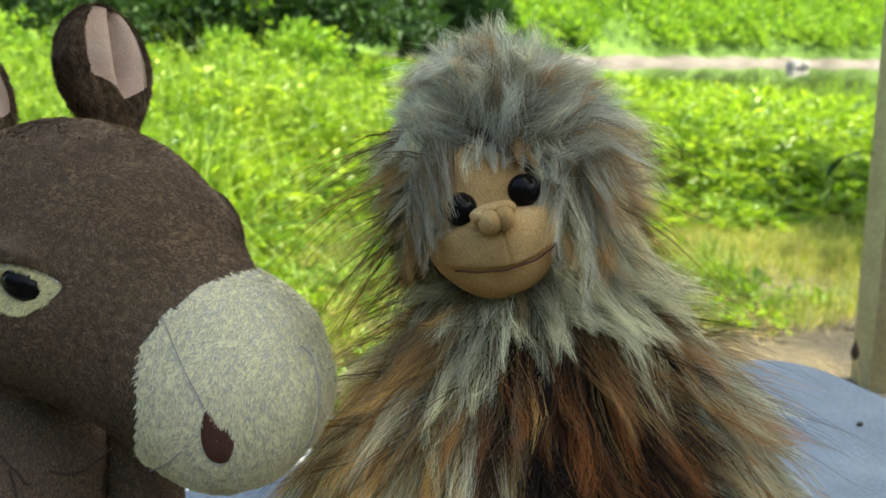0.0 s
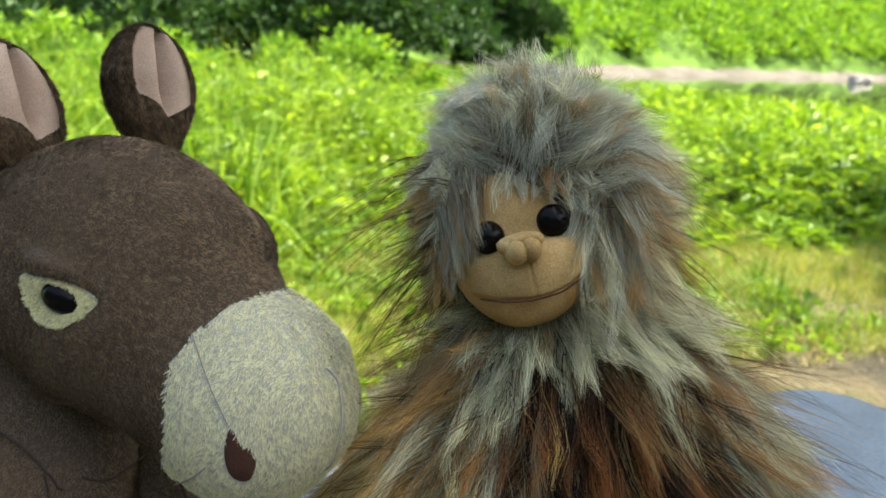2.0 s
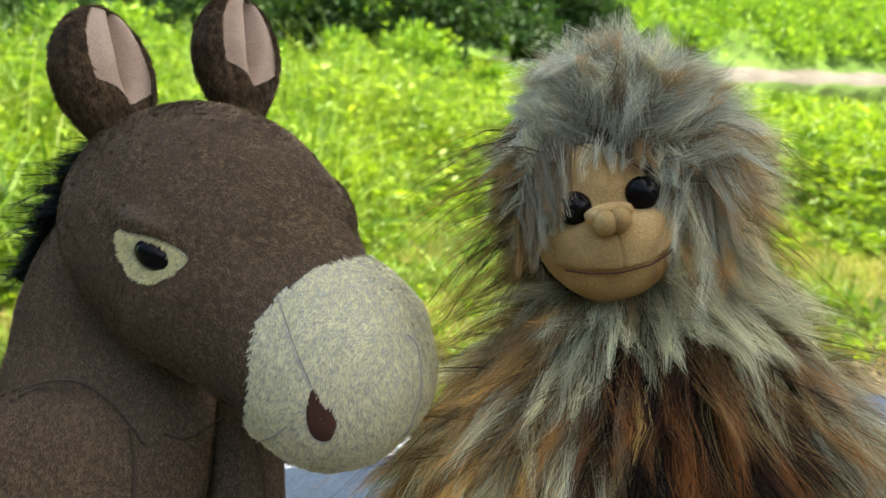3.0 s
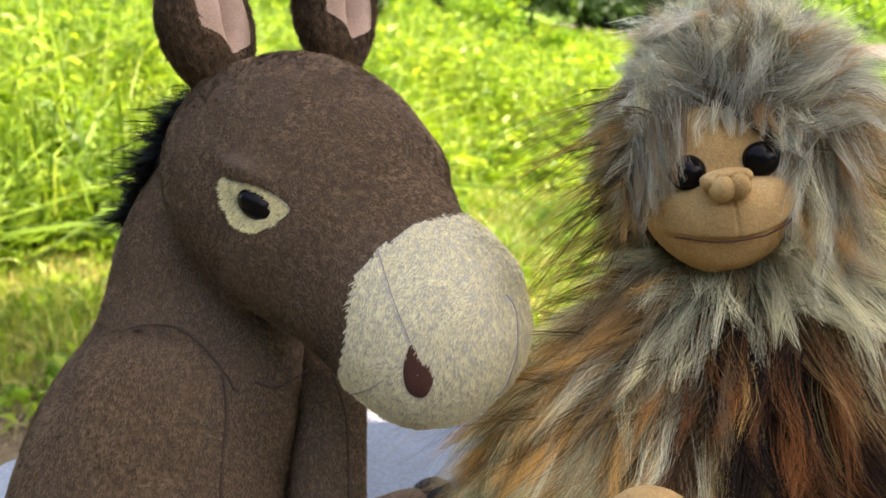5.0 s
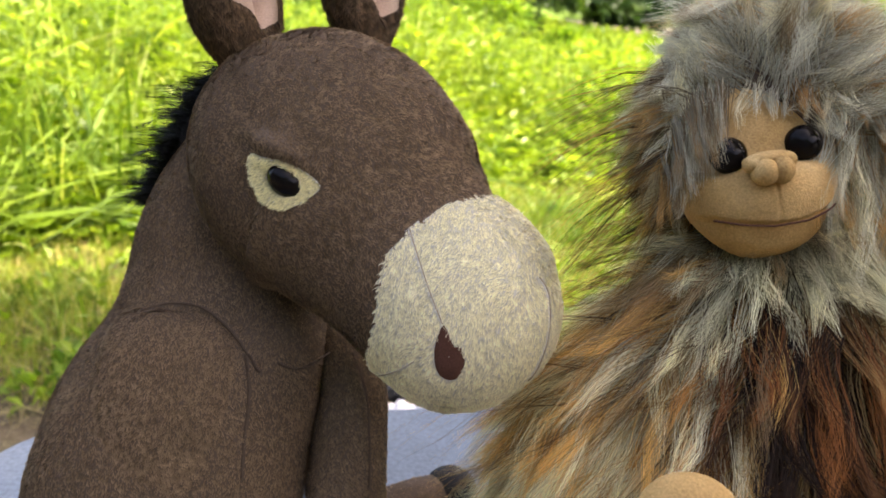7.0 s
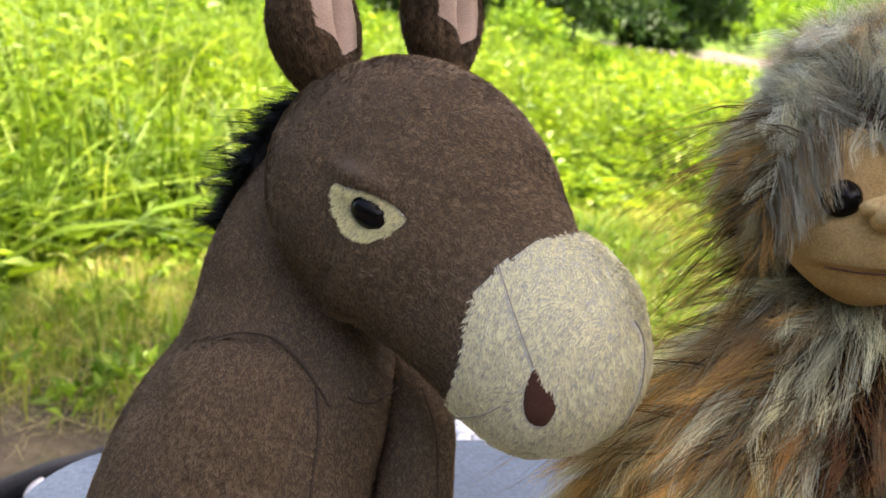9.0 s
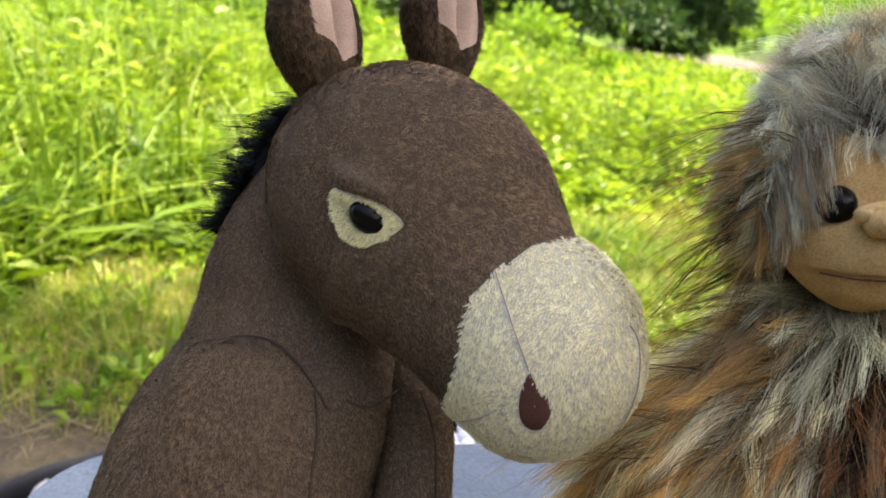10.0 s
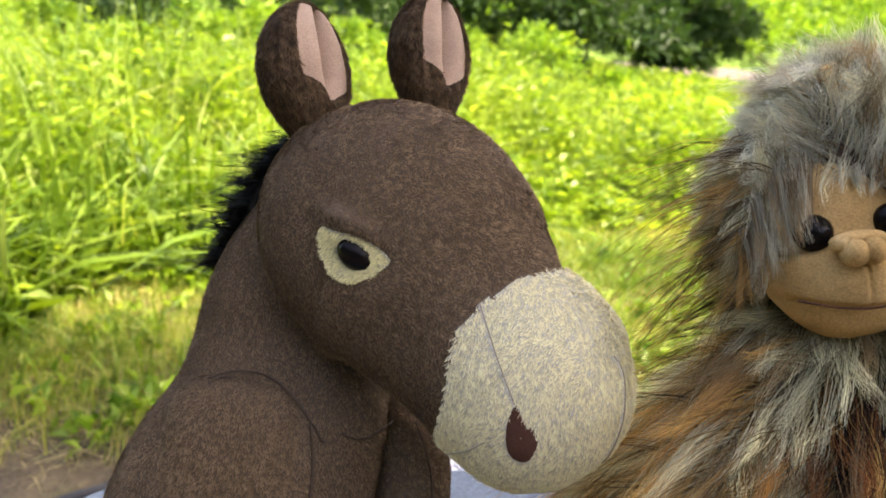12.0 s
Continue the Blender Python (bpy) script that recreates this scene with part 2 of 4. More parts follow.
def scatter(v, n, q, count, keep=None):
    """Even random points on a skin of quads, with normals and the face of each."""
    a, b, c, d = (v[q[:, k]] for k in range(4))
    area = np.linalg.norm(np.cross(b - a, c - a), axis=1) + np.linalg.norm(np.cross(c - a, d - a), axis=1)
    if keep is not None:
        area = area * keep
    pick = RNG.choice(len(q), count, p=area / area.sum())
    s, t = RNG.random((count, 1)), RNG.random((count, 1))
    P = (1 - s) * (1 - t) * a[pick] + s * (1 - t) * b[pick] + s * t * c[pick] + (1 - s) * t * d[pick]
    nn = (1 - s) * (1 - t) * n[q[pick, 0]] + s * (1 - t) * n[q[pick, 1]] + s * t * n[q[pick, 2]] + (1 - s) * t * n[q[pick, 3]]
    return P, unit(nn), pick


def stood(pieces, origin, right, up, away, k):
    """Stand the pieces of a toy that was shaped in its own units (right, up, away) at its place."""
    m = np.array((right, up, away))
    return [(np.asarray(v) @ m * k + np.array(origin), f, mat, d, sm, *[n @ m for n in soft]) for v, f, mat, d, sm, *soft in pieces]


# ---- ground, river, far bank ----
def ground_height(x, y):
    d = np.clip((x * 0.98 + y * 0.06 - 17.0) / 4.0, 0, 1)
    return -0.75 * d * d * (3 - 2 * d) + 0.012 * np.sin(x * 3.1 + 1) * np.sin(y * 2.7)


def sheet(name, xs, ys, height, mat):
    X, Y = np.meshgrid(xs, ys)
    Z = height(X, Y)
    nx, ny = len(xs), len(ys)
    i, j = np.meshgrid(np.arange(ny - 1), np.arange(nx - 1), indexing="ij")
    q = np.stack([i * nx + j, i * nx + j + 1, (i + 1) * nx + j + 1, (i + 1) * nx + j], -1).reshape(-1, 4)
    return build(name, [(np.stack([X, Y, Z], -1).reshape(-1, 3), q, mat, None, True)])


near_x = np.concatenate([[-900, -300, -100, -50], np.arange(-25, 30, 0.5), [35, 45, 60, 90, 150, 300, 900]])
near_y = np.concatenate([[-900, -300, -60, -20], np.arange(-8, 30, 0.5), [35, 45, 60, 90, 150, 300, 900]])
tagged(sheet("ground", near_x, near_y, ground_height, GROUND), "bare dirt and dry thatch under short grass", "ground", kind="structure")
bm = bmesh.new()
bmesh.ops.create_grid(bm, x_segments=2, y_segments=2, size=1)
river = part("water", bm, WATER, None)
river.matrix_basis = Matrix.LocRotScale((100, 40, -0.42), None, (90, 120, 1))
tagged(river, "slow brownish green river with faint ripples", "water", kind="structure")


def bank_points(s, d):
    """Along the far bank s metres, d metres inland from the water."""
    a = radians(11)
    return np.column_stack([18 + s * math.cos(a) - d * math.sin(a), 38 + s * math.sin(a) + d * math.cos(a) + 5 * np.sin(s / 26.0)])


def bank_height(d):
    return -0.55 + 0.7 * np.clip(d / 3.0, 0, 1) + 13 * np.clip((d - 3.0) / 30.0, 0, 1) ** 0.8


ss, dd = np.meshgrid(np.arange(-110, 111, 2.0), np.array([-2, 0, 1, 2, 3, 4.5, 6, 9, 13, 18, 24, 32, 60]))
XY = bank_points(ss.ravel(), dd.ravel())
Z = bank_height(dd.ravel()) + 0.12 * np.sin(ss.ravel() * 0.7) * (dd.ravel() > 0)
nx, ny = ss.shape[1], ss.shape[0]
i, j = np.meshgrid(np.arange(ny - 1), np.arange(nx - 1), indexing="ij")
q = np.stack([i * nx + j, i * nx + j + 1, (i + 1) * nx + j + 1, (i + 1) * nx + j], -1).reshape(-1, 4)
sandy = i.ravel() < 4
tagged(build("river_bank", [(np.column_stack([XY, Z]), q[sandy], SAND, None, True), (np.column_stack([XY, Z]), q[~sandy], HILL, None, True)]),
       "pale sandy far bank rising to a green slope", "river bank", kind="structure")


def shrub_mass(name, centres, radii, mat, count, size, label):
    """Rounded shrubs of many small leaf clumps with gaps."""
    c = np.repeat(centres, count, axis=0)
    r = np.repeat(radii, count)
    d = unit(RNG.normal(size=(len(c), 3)))
    d[:, 2] = np.abs(d[:, 2]) * 1.1 - 0.15
    lump = 0.78 + 0.3 * np.sin(d[:, 0] * 7 + c[:, 0]) * np.sin(d[:, 1] * 6 + c[:, 1]) * np.cos(d[:, 2] * 5)
    p = c + d * (r * lump * RNG.uniform(0.75, 1.05, len(c)))[:, None]
    way = unit(d + 0.7 * RNG.normal(size=d.shape))
    v, f = leaf_set(p, way, size * RNG.uniform(0.6, 1.3, len(c)), size * 0.5 * RNG.uniform(0.6, 1.2, len(c)))
    return tagged(build(name, [(v, f, mat, None, False)]), label, "shrubs", kind="stuff")


n = 1000
s, d = RNG.uniform(-40, 130, n), 4.0 + 30 * RNG.random(n) ** 1.2
C = np.column_stack([bank_points(s, d), bank_height(d) + 0.2])
shrub_mass("far_shrubs", C, RNG.uniform(1.0, 3.2, n), FAR_LEAVES, 95, 0.72, "bright green shrubs covering the far river bank")
# woodland whose shade is held in its dark leaf colour
n = 46
C = np.column_stack([RNG.uniform(-16, 10, n), RNG.uniform(17, 27, n), RNG.uniform(0.2, 3.2, n)])
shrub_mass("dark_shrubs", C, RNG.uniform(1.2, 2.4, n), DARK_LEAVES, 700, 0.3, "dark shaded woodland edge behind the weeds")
n = 40
C = np.column_stack([RNG.uniform(-14, 8, n), RNG.uniform(13, 18, n), RNG.uniform(0.1, 0.9, n)])
shrub_mass("mid_shrubs", C, RNG.uniform(0.5, 1.0, n), FAR_LEAVES, 380, 0.2, "mid green brush in front of the woods")
n = 16
C = np.column_stack([RNG.uniform(11.5, 17.5, n), RNG.uniform(27, 31, n), RNG.uniform(0.5, 4.2, n)])
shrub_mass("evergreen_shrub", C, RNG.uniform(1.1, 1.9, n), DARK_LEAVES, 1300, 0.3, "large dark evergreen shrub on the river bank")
n = 26
C = np.column_stack([RNG.uniform(-10, 9, n), RNG.uniform(22, 34, n), RNG.uniform(2.5, 6.5, n)])
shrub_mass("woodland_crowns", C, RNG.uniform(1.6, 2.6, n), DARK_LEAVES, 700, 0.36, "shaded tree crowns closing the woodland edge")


# unseen shrubs added behind the viewer and beside the clearing, to block low light
n = 64
a = RNG.uniform(radians(165), radians(375), n)
C = np.column_stack([1.0 + 8.5 * np.cos(a) + RNG.normal(0, 0.5, n), 1.5 + 8.0 * np.sin(a) + RNG.normal(0, 0.5, n), RNG.uniform(0.3, 4.6, n)])
shrub_mass("light_screen_shrubs", C, RNG.uniform(1.5, 2.4, n), DARK_LEAVES, 420, 0.42, "unseen dark shrubs added behind the viewer to block low light")


# ---- vegetation round the clearing ----
def weed_edge(x):
    """Where the tall growth begins, over the ground's x."""
    return np.interp(x, [-6, -1.5, 0.5, 2.2, 4.0, 6.0, 9.0], [2.4, 2.75, 3.7, 4.95, 4.9, 3.6, 2.6]) + 0.3 * np.sin(x * 2.3) + 0.2 * np.sin(x * 5.1 + 1)


def spots(n, x0, x1, deep, power=1.3):
    x = RNG.uniform(x0, x1, n)
    y = weed_edge(x) + deep * RNG.random(n) ** power + RNG.normal(0, 0.12, n)
    return x, y


def weed_height(x, y):
    """Tall on the grassy side, knee-high towards the river."""
    tall = np.interp(x - 0.35 * (y - 4), [-4, 1.0, 2.5, 4.5, 9], [1.12, 1.0, 0.85, 0.6, 0.5])
    lumps = 1 + 0.22 * np.sin(x * 1.9 + y * 0.8) * np.sin(y * 1.7 - x * 0.6) + 0.12 * np.sin(x * 5.3) * np.sin(y * 4.4)
    return tall * lumps * np.clip(0.2 + 0.33 * (y - weed_edge(x)), 0.16, 1.0)


def leafy_weeds(name, n, x0, x1, deep, leaves, leaf, label):
    x, y = spots(n, x0, x1, deep)
    h = weed_height(x, y) * RNG.uniform(0.55, 1.15, n)
    root = np.column_stack([x, y, ground_height(x, y) - 0.02])
    lean = RNG.normal(0, 0.16, (n, 2)) * h[:, None]
    t = np.linspace(0, 1, 5)[None, :, None]
    stem = root[:, None] + np.concatenate([lean[:, None] * t**1.6, (h[:, None, None] * t)], 2)
    sv, sf = ribbons(stem, np.array([0.008, 0.007, 0.006, 0.004, 0.002]), unit(np.column_stack([RNG.normal(size=(n, 2)), np.zeros(n)])))
    s = RNG.uniform(0.18, 1.0, (n, leaves))
    base = root[:, None] + np.concatenate([lean[:, None] * s[..., None] ** 1.6, (h[:, None] * s)[..., None]], 2)
    a = RNG.uniform(0, 6.283, (n, leaves))
    way = np.stack([np.cos(a), np.sin(a), RNG.uniform(-0.25, 0.75, (n, leaves))], -1).reshape(-1, 3)
    length = (leaf * RNG.uniform(0.6, 1.3, (n, leaves)) * (1.25 - 0.6 * s)).ravel()
    lv, lf = leaf_set(base.reshape(-1, 3), way, length, length * RNG.uniform(0.3, 0.5, len(length)))
    return tagged(build(name, [(sv, sf, BLADES, None, False), (lv, lf, LEAVES, None, False)]), label, "weeds", kind="stuff")


def grass_blades(name, x, y, length, width, mat, label, droop=0.6, seg=5):
    n = len(x)
    a = RNG.uniform(0, 6.283, n)
    out = np.column_stack([np.cos(a), np.sin(a), np.zeros(n)])
    lean = RNG.uniform(0.1, droop, n)
    t = np.linspace(0, 1, seg)
    root = np.column_stack([x, y, ground_height(x, y) - 0.01])
    reach = (lean * length)[:, None] * t[None] ** 2
    rise = length[:, None] * (t[None] - 0.5 * lean[:, None] * t[None] ** 2.2)
    pts = root[:, None] + out[:, None] * reach[..., None] + np.array([0, 0, 1.0]) * rise[..., None]
    side = unit(np.cross(out, [0, 0, 1.0]) + 0.4 * RNG.normal(size=(n, 3)))
    v, f = ribbons(pts, width[:, None] * (np.array([0.6, 1.0, 0.9, 0.6, 0.06]) if seg == 5 else np.linspace(1, 0.06, seg))[None], side)
    return tagged(build(name, [(v, f, mat, None, True)]), label, "grass", kind="stuff")


leafy_weeds("leafy_weeds", 3300, -6, 11, 7.0, 19, 0.14, "bright green leafy weeds at the clearing's edge")
leafy_weeds("broad_leaf_weeds", 1300, -3, 10, 5.0, 14, 0.2, "knee-high broad-leaved weeds in full sun")
x, y = spots(21000, -6, 4.2, 5.0, 1.1)
h = weed_height(x, y)
grass_blades("tall_grass", x, y, h * RNG.uniform(0.6, 1.45, len(x)), RNG.uniform(0.009, 0.024, len(x)), BLADES, "tall arching bright green grass in full sun", 0.95)
x, y = spots(5000, 2.5, 11, 5.0)
grass_blades("tall_grass", x, y, weed_height(x, y) * RNG.uniform(0.5, 1.25, len(x)), RNG.uniform(0.005, 0.012, len(x)), BLADES, "tall grass among the leafy weeds", 0.8)
# long broad blades that arch out over the clearing
x = RNG.uniform(-3.2, 2.0, 1500)
y = weed_edge(x) + RNG.uniform(0.1, 1.6, len(x))
grass_blades("arching_grass", x, y, RNG.uniform(0.6, 1.15, len(x)), RNG.uniform(0.018, 0.034, len(x)), BLADES, "long broad grass blades arching over the clearing", 1.35)
# knee-high growth on the meadow that runs down to the river
n = 16000
x, y = RNG.uniform(-12, 27, n), RNG.uniform(5, 40, n)
ok = (x * 0.98 + y * 0.06 < 18.6) & (y > weed_edge(np.clip(x, -6, 9)) + 3)
x, y = x[ok], y[ok]
p = np.column_stack([x, y, ground_height(x, y) + RNG.uniform(0, 0.35, len(x)) * np.clip((19.5 - x) / 6, 0.2, 1)])
p = np.repeat(p, 7, axis=0) + RNG.normal(size=(len(x) * 7, 3)) * np.array([0.22, 0.22, 0.1])
way = unit(RNG.normal(size=p.shape) + np.array([0, 0, 0.7]))
size = RNG.uniform(0.12, 0.3, len(p))
v, f = leaf_set(p, way, size, size * 0.4)
tagged(build("meadow_growth", [(v, f, LEAVES, None, False)]), "sunlit low green growth on the river meadow", "weeds", kind="stuff")
# pale seed stalks that stand above the weeds
x, y = spots(260, -5, 9, 5.0, 0.8)
grass_blades("seed_stalks", x, y, weed_height(x, y) * RNG.uniform(1.1, 1.6, len(x)), RNG.uniform(0.008, 0.016, len(x)), BLADES, "pale seed stalks standing above the weeds", 0.3)
# short turf, thin on the trodden strip behind the edging
x, y = RNG.uniform(-3.0, 8, 140000), RNG.uniform(2.33, 6.0, 140000)
patch = np.array([1.2 * noise.noise(Vector((a * 1.3, b * 1.8, 0.3))) + 0.55 * noise.noise(Vector((a * 4, b * 4, 4.0))) for a, b in zip(x, y)])
keep = patch + 0.8 * (y - np.where(x < 0.6, 2.3, 2.85)) * (x < 2.6) + 0.6 * (y - 2.8) * (x >= 2.6) + RNG.normal(0, 0.22, len(x)) > -0.3
keep &= y < weed_edge(x) + 0.6
x, y, patch = x[keep], y[keep], patch[keep]
grass_blades("short_grass", x, y, RNG.uniform(0.05, 0.19, len(x)) * (1 + 0.6 * np.clip(patch, 0, 1)), RNG.uniform(0.004, 0.009, len(x)), GRASS, "thin short grass with dry straw", 1.3, 3)

# tufts of longer grass and low leafy rosettes in the clearing
tuft = np.column_stack([RNG.uniform(-2.2, 4.6, 230), RNG.uniform(2.5, 4.9, 230)])
x, y = (np.repeat(tuft, 45, axis=0) + RNG.normal(0, 0.06, (230 * 45, 2))).T
grass_blades("grass_tufts", x, y, np.repeat(RNG.uniform(0.12, 0.34, 230), 45) * RNG.uniform(0.5, 1.15, len(x)), RNG.uniform(0.005, 0.012, len(x)), BLADES, "loose tufts of longer grass in the clearing", 1.2)
spot = np.column_stack([RNG.uniform(-2.0, 4.5, 320), 2.4 + 2.4 * RNG.random(320) ** 1.2])
p = np.column_stack([spot, ground_height(spot[:, 0], spot[:, 1]) + RNG.uniform(0.02, 0.1, 320)])
p = np.repeat(p, 16, axis=0) + RNG.normal(size=(320 * 16, 3)) * np.array([0.05, 0.05, 0.02])
size = RNG.uniform(0.03, 0.085, len(p))
v, f = leaf_set(p, unit(RNG.normal(size=p.shape) + np.array([0, 0, 0.5])), size, size * 0.55)
tagged(build("clover_patches", [(v, f, LEAVES, None, False)]), "low leafy clover patches among the short grass", "weeds", kind="stuff")

x, y = RNG.uniform(-2.2, 6, 30000), RNG.uniform(2.3, 4.8, 30000)
grass_blades("dry_straw", x, y, RNG.uniform(0.04, 0.17, len(x)), RNG.uniform(0.002, 0.006, len(x)), STRAW, "dry tan straw lying on the trodden ground", 2.6, 3)

# ---- table, edging, pebbles, post ----
def rounded(x0, x1, y0, y1, r, steps=10):
    """The outline of a rectangle with round corners."""
    out = []
    for cx, cy, a0 in ((x1 - r, y1 - r, 0), (x0 + r, y1 - r, 90), (x0 + r, y0 + r, 180), (x1 - r, y0 + r, 270)):
        for k in range(steps + 1):
            a = radians(a0 + 90 * k / steps)
            out.append((cx + r * math.cos(a), cy + r * math.sin(a)))
    return out


def slab(outline, z0, z1, edge=0.006):
    """A flat slab with eased edges."""
    bm = bmesh.new()
    face = bm.faces.new([bm.verts.new((x, y, z0)) for x, y in outline])
    up = bmesh.ops.extrude_face_region(bm, geom=[face])
    bmesh.ops.translate(bm, vec=(0, 0, z1 - z0), verts=[g for g in up["geom"] if isinstance(g, bmesh.types.BMVert)])
    bmesh.ops.recalc_face_normals(bm, faces=bm.faces)
    rim = [e for e in bm.edges if abs(e.verts[0].co.z - e.verts[1].co.z) < 1e-6]
    bmesh.ops.bevel(bm, geom=rim, offset=edge, segments=3, affect="EDGES")
    return bm


def box(x0, x1, y0, y1, z0, z1, edge=0.004):
    return slab([(x0, y0), (x1, y0), (x1, y1), (x0, y1)], z0, z1, edge)


table = tagged(new("table"), "slate grey table with rounded corners on two legs", "table")
table.location = (1.39, 0.70, 0)
table.rotation_euler = (0, 0, radians(-1.2))
part("tabletop", slab(rounded(-0.84, 0.84, -0.41, 0.41, 0.13), 0.69, 0.75, 0.008), STONE, table, "slate grey slab with eased edges")
part("leg", slab(rounded(-0.62, -0.5, -0.26, 0.26, 0.03, 4), 0, 0.69), LEG_STONE, table)
part("leg", slab(rounded(0.5, 0.62, -0.26, 0.26, 0.03, 4), 0, 0.69), LEG_STONE, table)

edging_line = [(-0.55, 1.3), (-0.5, 1.6), (-0.3, 1.78), (0.05, 1.92), (0.25, 2.03), (0.42, 2.15), (0.75, 2.27), (1.3, 2.31), (2.0, 2.3), (2.9, 2.24), (3.3, 2.0)]
E2 = np.array(edging_line)
tt = np.linspace(0, len(E2) - 1, 90)
line = np.column_stack([np.interp(tt, np.arange(len(E2)), E2[:, 0]), np.interp(tt, np.arange(len(E2)), E2[:, 1])])
for _ in range(6):
    line[1:-1] = 0.25 * line[:-2] + 0.5 * line[1:-1] + 0.25 * line[2:]
wave = 0.006 * np.sin(np.arange(90) * 0.55)
normal = unit(np.column_stack([-np.gradient(line[:, 1]), np.gradient(line[:, 0])]))
prof = [(-0.006, -0.03), (-0.006, 0.055), (-0.012, 0.062), (-0.012, 0.076), (-0.004, 0.084), (0.006, 0.084), (0.012, 0.076), (0.012, 0.062), (0.005, 0.055), (0.005, -0.03)]
V = np.stack([np.column_stack([line + normal * a, np.full(90, b) + wave]) for a, b in prof], 1)
i, j = np.meshgrid(np.arange(89), np.arange(len(prof)), indexing="ij")
m = len(prof)
q = np.stack([i * m + j, i * m + (j + 1) % m, (i + 1) * m + (j + 1) % m, (i + 1) * m + j], -1).reshape(-1, 4)
tagged(build("garden_edging", [(V.reshape(-1, 3), q, PLASTIC, None, True)]), "low black plastic edging between pebbles and grass", "garden edging")

def pebble_mesh(seed):
    bm = bmesh.new()
    bmesh.ops.create_icosphere(bm, subdivisions=2, radius=1.0)
    noise.seed_set(seed + 3)
    for v in bm.verts:
        v.co *= 1 + 0.22 * noise.noise(v.co * 1.3 + Vector((seed, 0, 0)))
        v.co.z *= 0.68
    for f in bm.faces:
        f.smooth = True
    me = bpy.data.meshes.new("pebble")
    bm.to_mesh(me)
    bm.free()
    me.materials.append(PEBBLE)
    return me


# toys, shaped in their own units and stood on the table
def strands(P, N, flow, length, lift, width, dye, mat, per=1, spread=0.0, clump=0.5, gravity=0.0, seg=5, front=(0, 0, -1.0), hug=0.6, root=0.58, tip=1.25, wave=0.1, keep_normal=0.5, shade=None):
    """Locks of hair: each root throws out per strands that gather towards the tip of the lock."""
    n = len(P)
    way = unit(flow * (1 - lift)[:, None] + N * lift[:, None])
    t = np.linspace(0, 1, seg)
    bend = np.array([0, -1.0, 0]) * gravity
    lock = P[:, None] + length[:, None, None] * (way[:, None] * t[None, :, None] + bend * (t**2)[None, :, None])
    curl = unit(np.cross(way, RNG.normal(size=way.shape)))
    phase = RNG.uniform(0, 6.283, n)[:, None]
    lock = lock + curl[:, None] * (length[:, None] * wave * np.sin(phase + 5.0 * t[None]) * t[None])[..., None]
    if per > 1:
        off = RNG.normal(size=(n, per, 3)) * spread
        scale = RNG.uniform(0.76, 1.08, (n, per, 1, 1))
        wig = RNG.normal(size=(n, per, 1, 3)) * length[:, None, None, None] * 0.03 * (t**2)[None, None, :, None]
        pts = P[:, None, None] + (lock - P[:, None])[:, None] * scale + off[:, :, None] * (1 - clump * t)[None, None, :, None] + wig
        pts = pts.reshape(n * per, seg, 3)
        dye = np.repeat(dye, per, axis=0)
        width = np.repeat(width, per)
        way = np.repeat(way, per, axis=0)
    else:
        pts = lock
    face = np.repeat(N, per, axis=0) * hug + np.asarray(front) * (1 - hug)
    side = unit(np.cross(way, face + 0.3 * RNG.normal(size=way.shape)))
    # the shading of each strand leans towards that of the skin below
    skin = np.repeat(N, per, axis=0)
    flat = np.cross(side, way)
    turn = np.where((flat * skin).sum(1) > 0, -1.0, 1.0)[:, None]
    side = side * turn
    if shade is not None:
        skin = shade
    soft = np.repeat(unit(skin * keep_normal - flat * turn * (1 - keep_normal)), seg * 2, axis=0)
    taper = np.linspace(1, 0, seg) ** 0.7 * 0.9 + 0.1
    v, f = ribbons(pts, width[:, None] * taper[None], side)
    # roots darkened, tips lightened: the shade between strands is put into the colour
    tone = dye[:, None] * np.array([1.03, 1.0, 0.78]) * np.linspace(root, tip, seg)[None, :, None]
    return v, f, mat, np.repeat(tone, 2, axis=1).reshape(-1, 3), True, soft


def front_of(v, u0, v0):
    """The foremost point of a skin at (u, v)."""
    near = np.hypot(v[:, 0] - u0, v[:, 1] - v0)
    ok = near < near.min() + 14
    return v[ok][:, 2].min()


def rot(axis, deg):
    return np.array(Matrix.Rotation(radians(deg), 3, axis))



def tube_on(skin, pts, radius, mat, sink=0.0):
    """A thin cord that lies on the front of a skin along (u, v) points."""
    pts = np.array(pts, float)
    t = np.linspace(0, len(pts) - 1, 6 * (len(pts) - 1) + 1)
    u, v = np.interp(t, np.arange(len(pts)), pts[:, 0]), np.interp(t, np.arange(len(pts)), pts[:, 1])
    w = np.array([front_of(skin, a, b) for a, b in zip(u, v)])
    w = np.convolve(np.pad(w, 2, mode="edge"), np.ones(5) / 5, "valid") + sink
    r = np.full(len(u), radius)
    r[0] = r[-1] = 0.2
    V, N, q, _ = loft(np.column_stack([u, v, w, r, r]), 6, 1)
    return V, q, mat, None, True


def sway(n, *share):
    """Pick for each lock one of the dyes (share, (r, g, b))."""
    p = np.array([s for s, _ in share], float)
    return np.array([c for _, c in share])[RNG.choice(len(share), n, p=p / p.sum())]


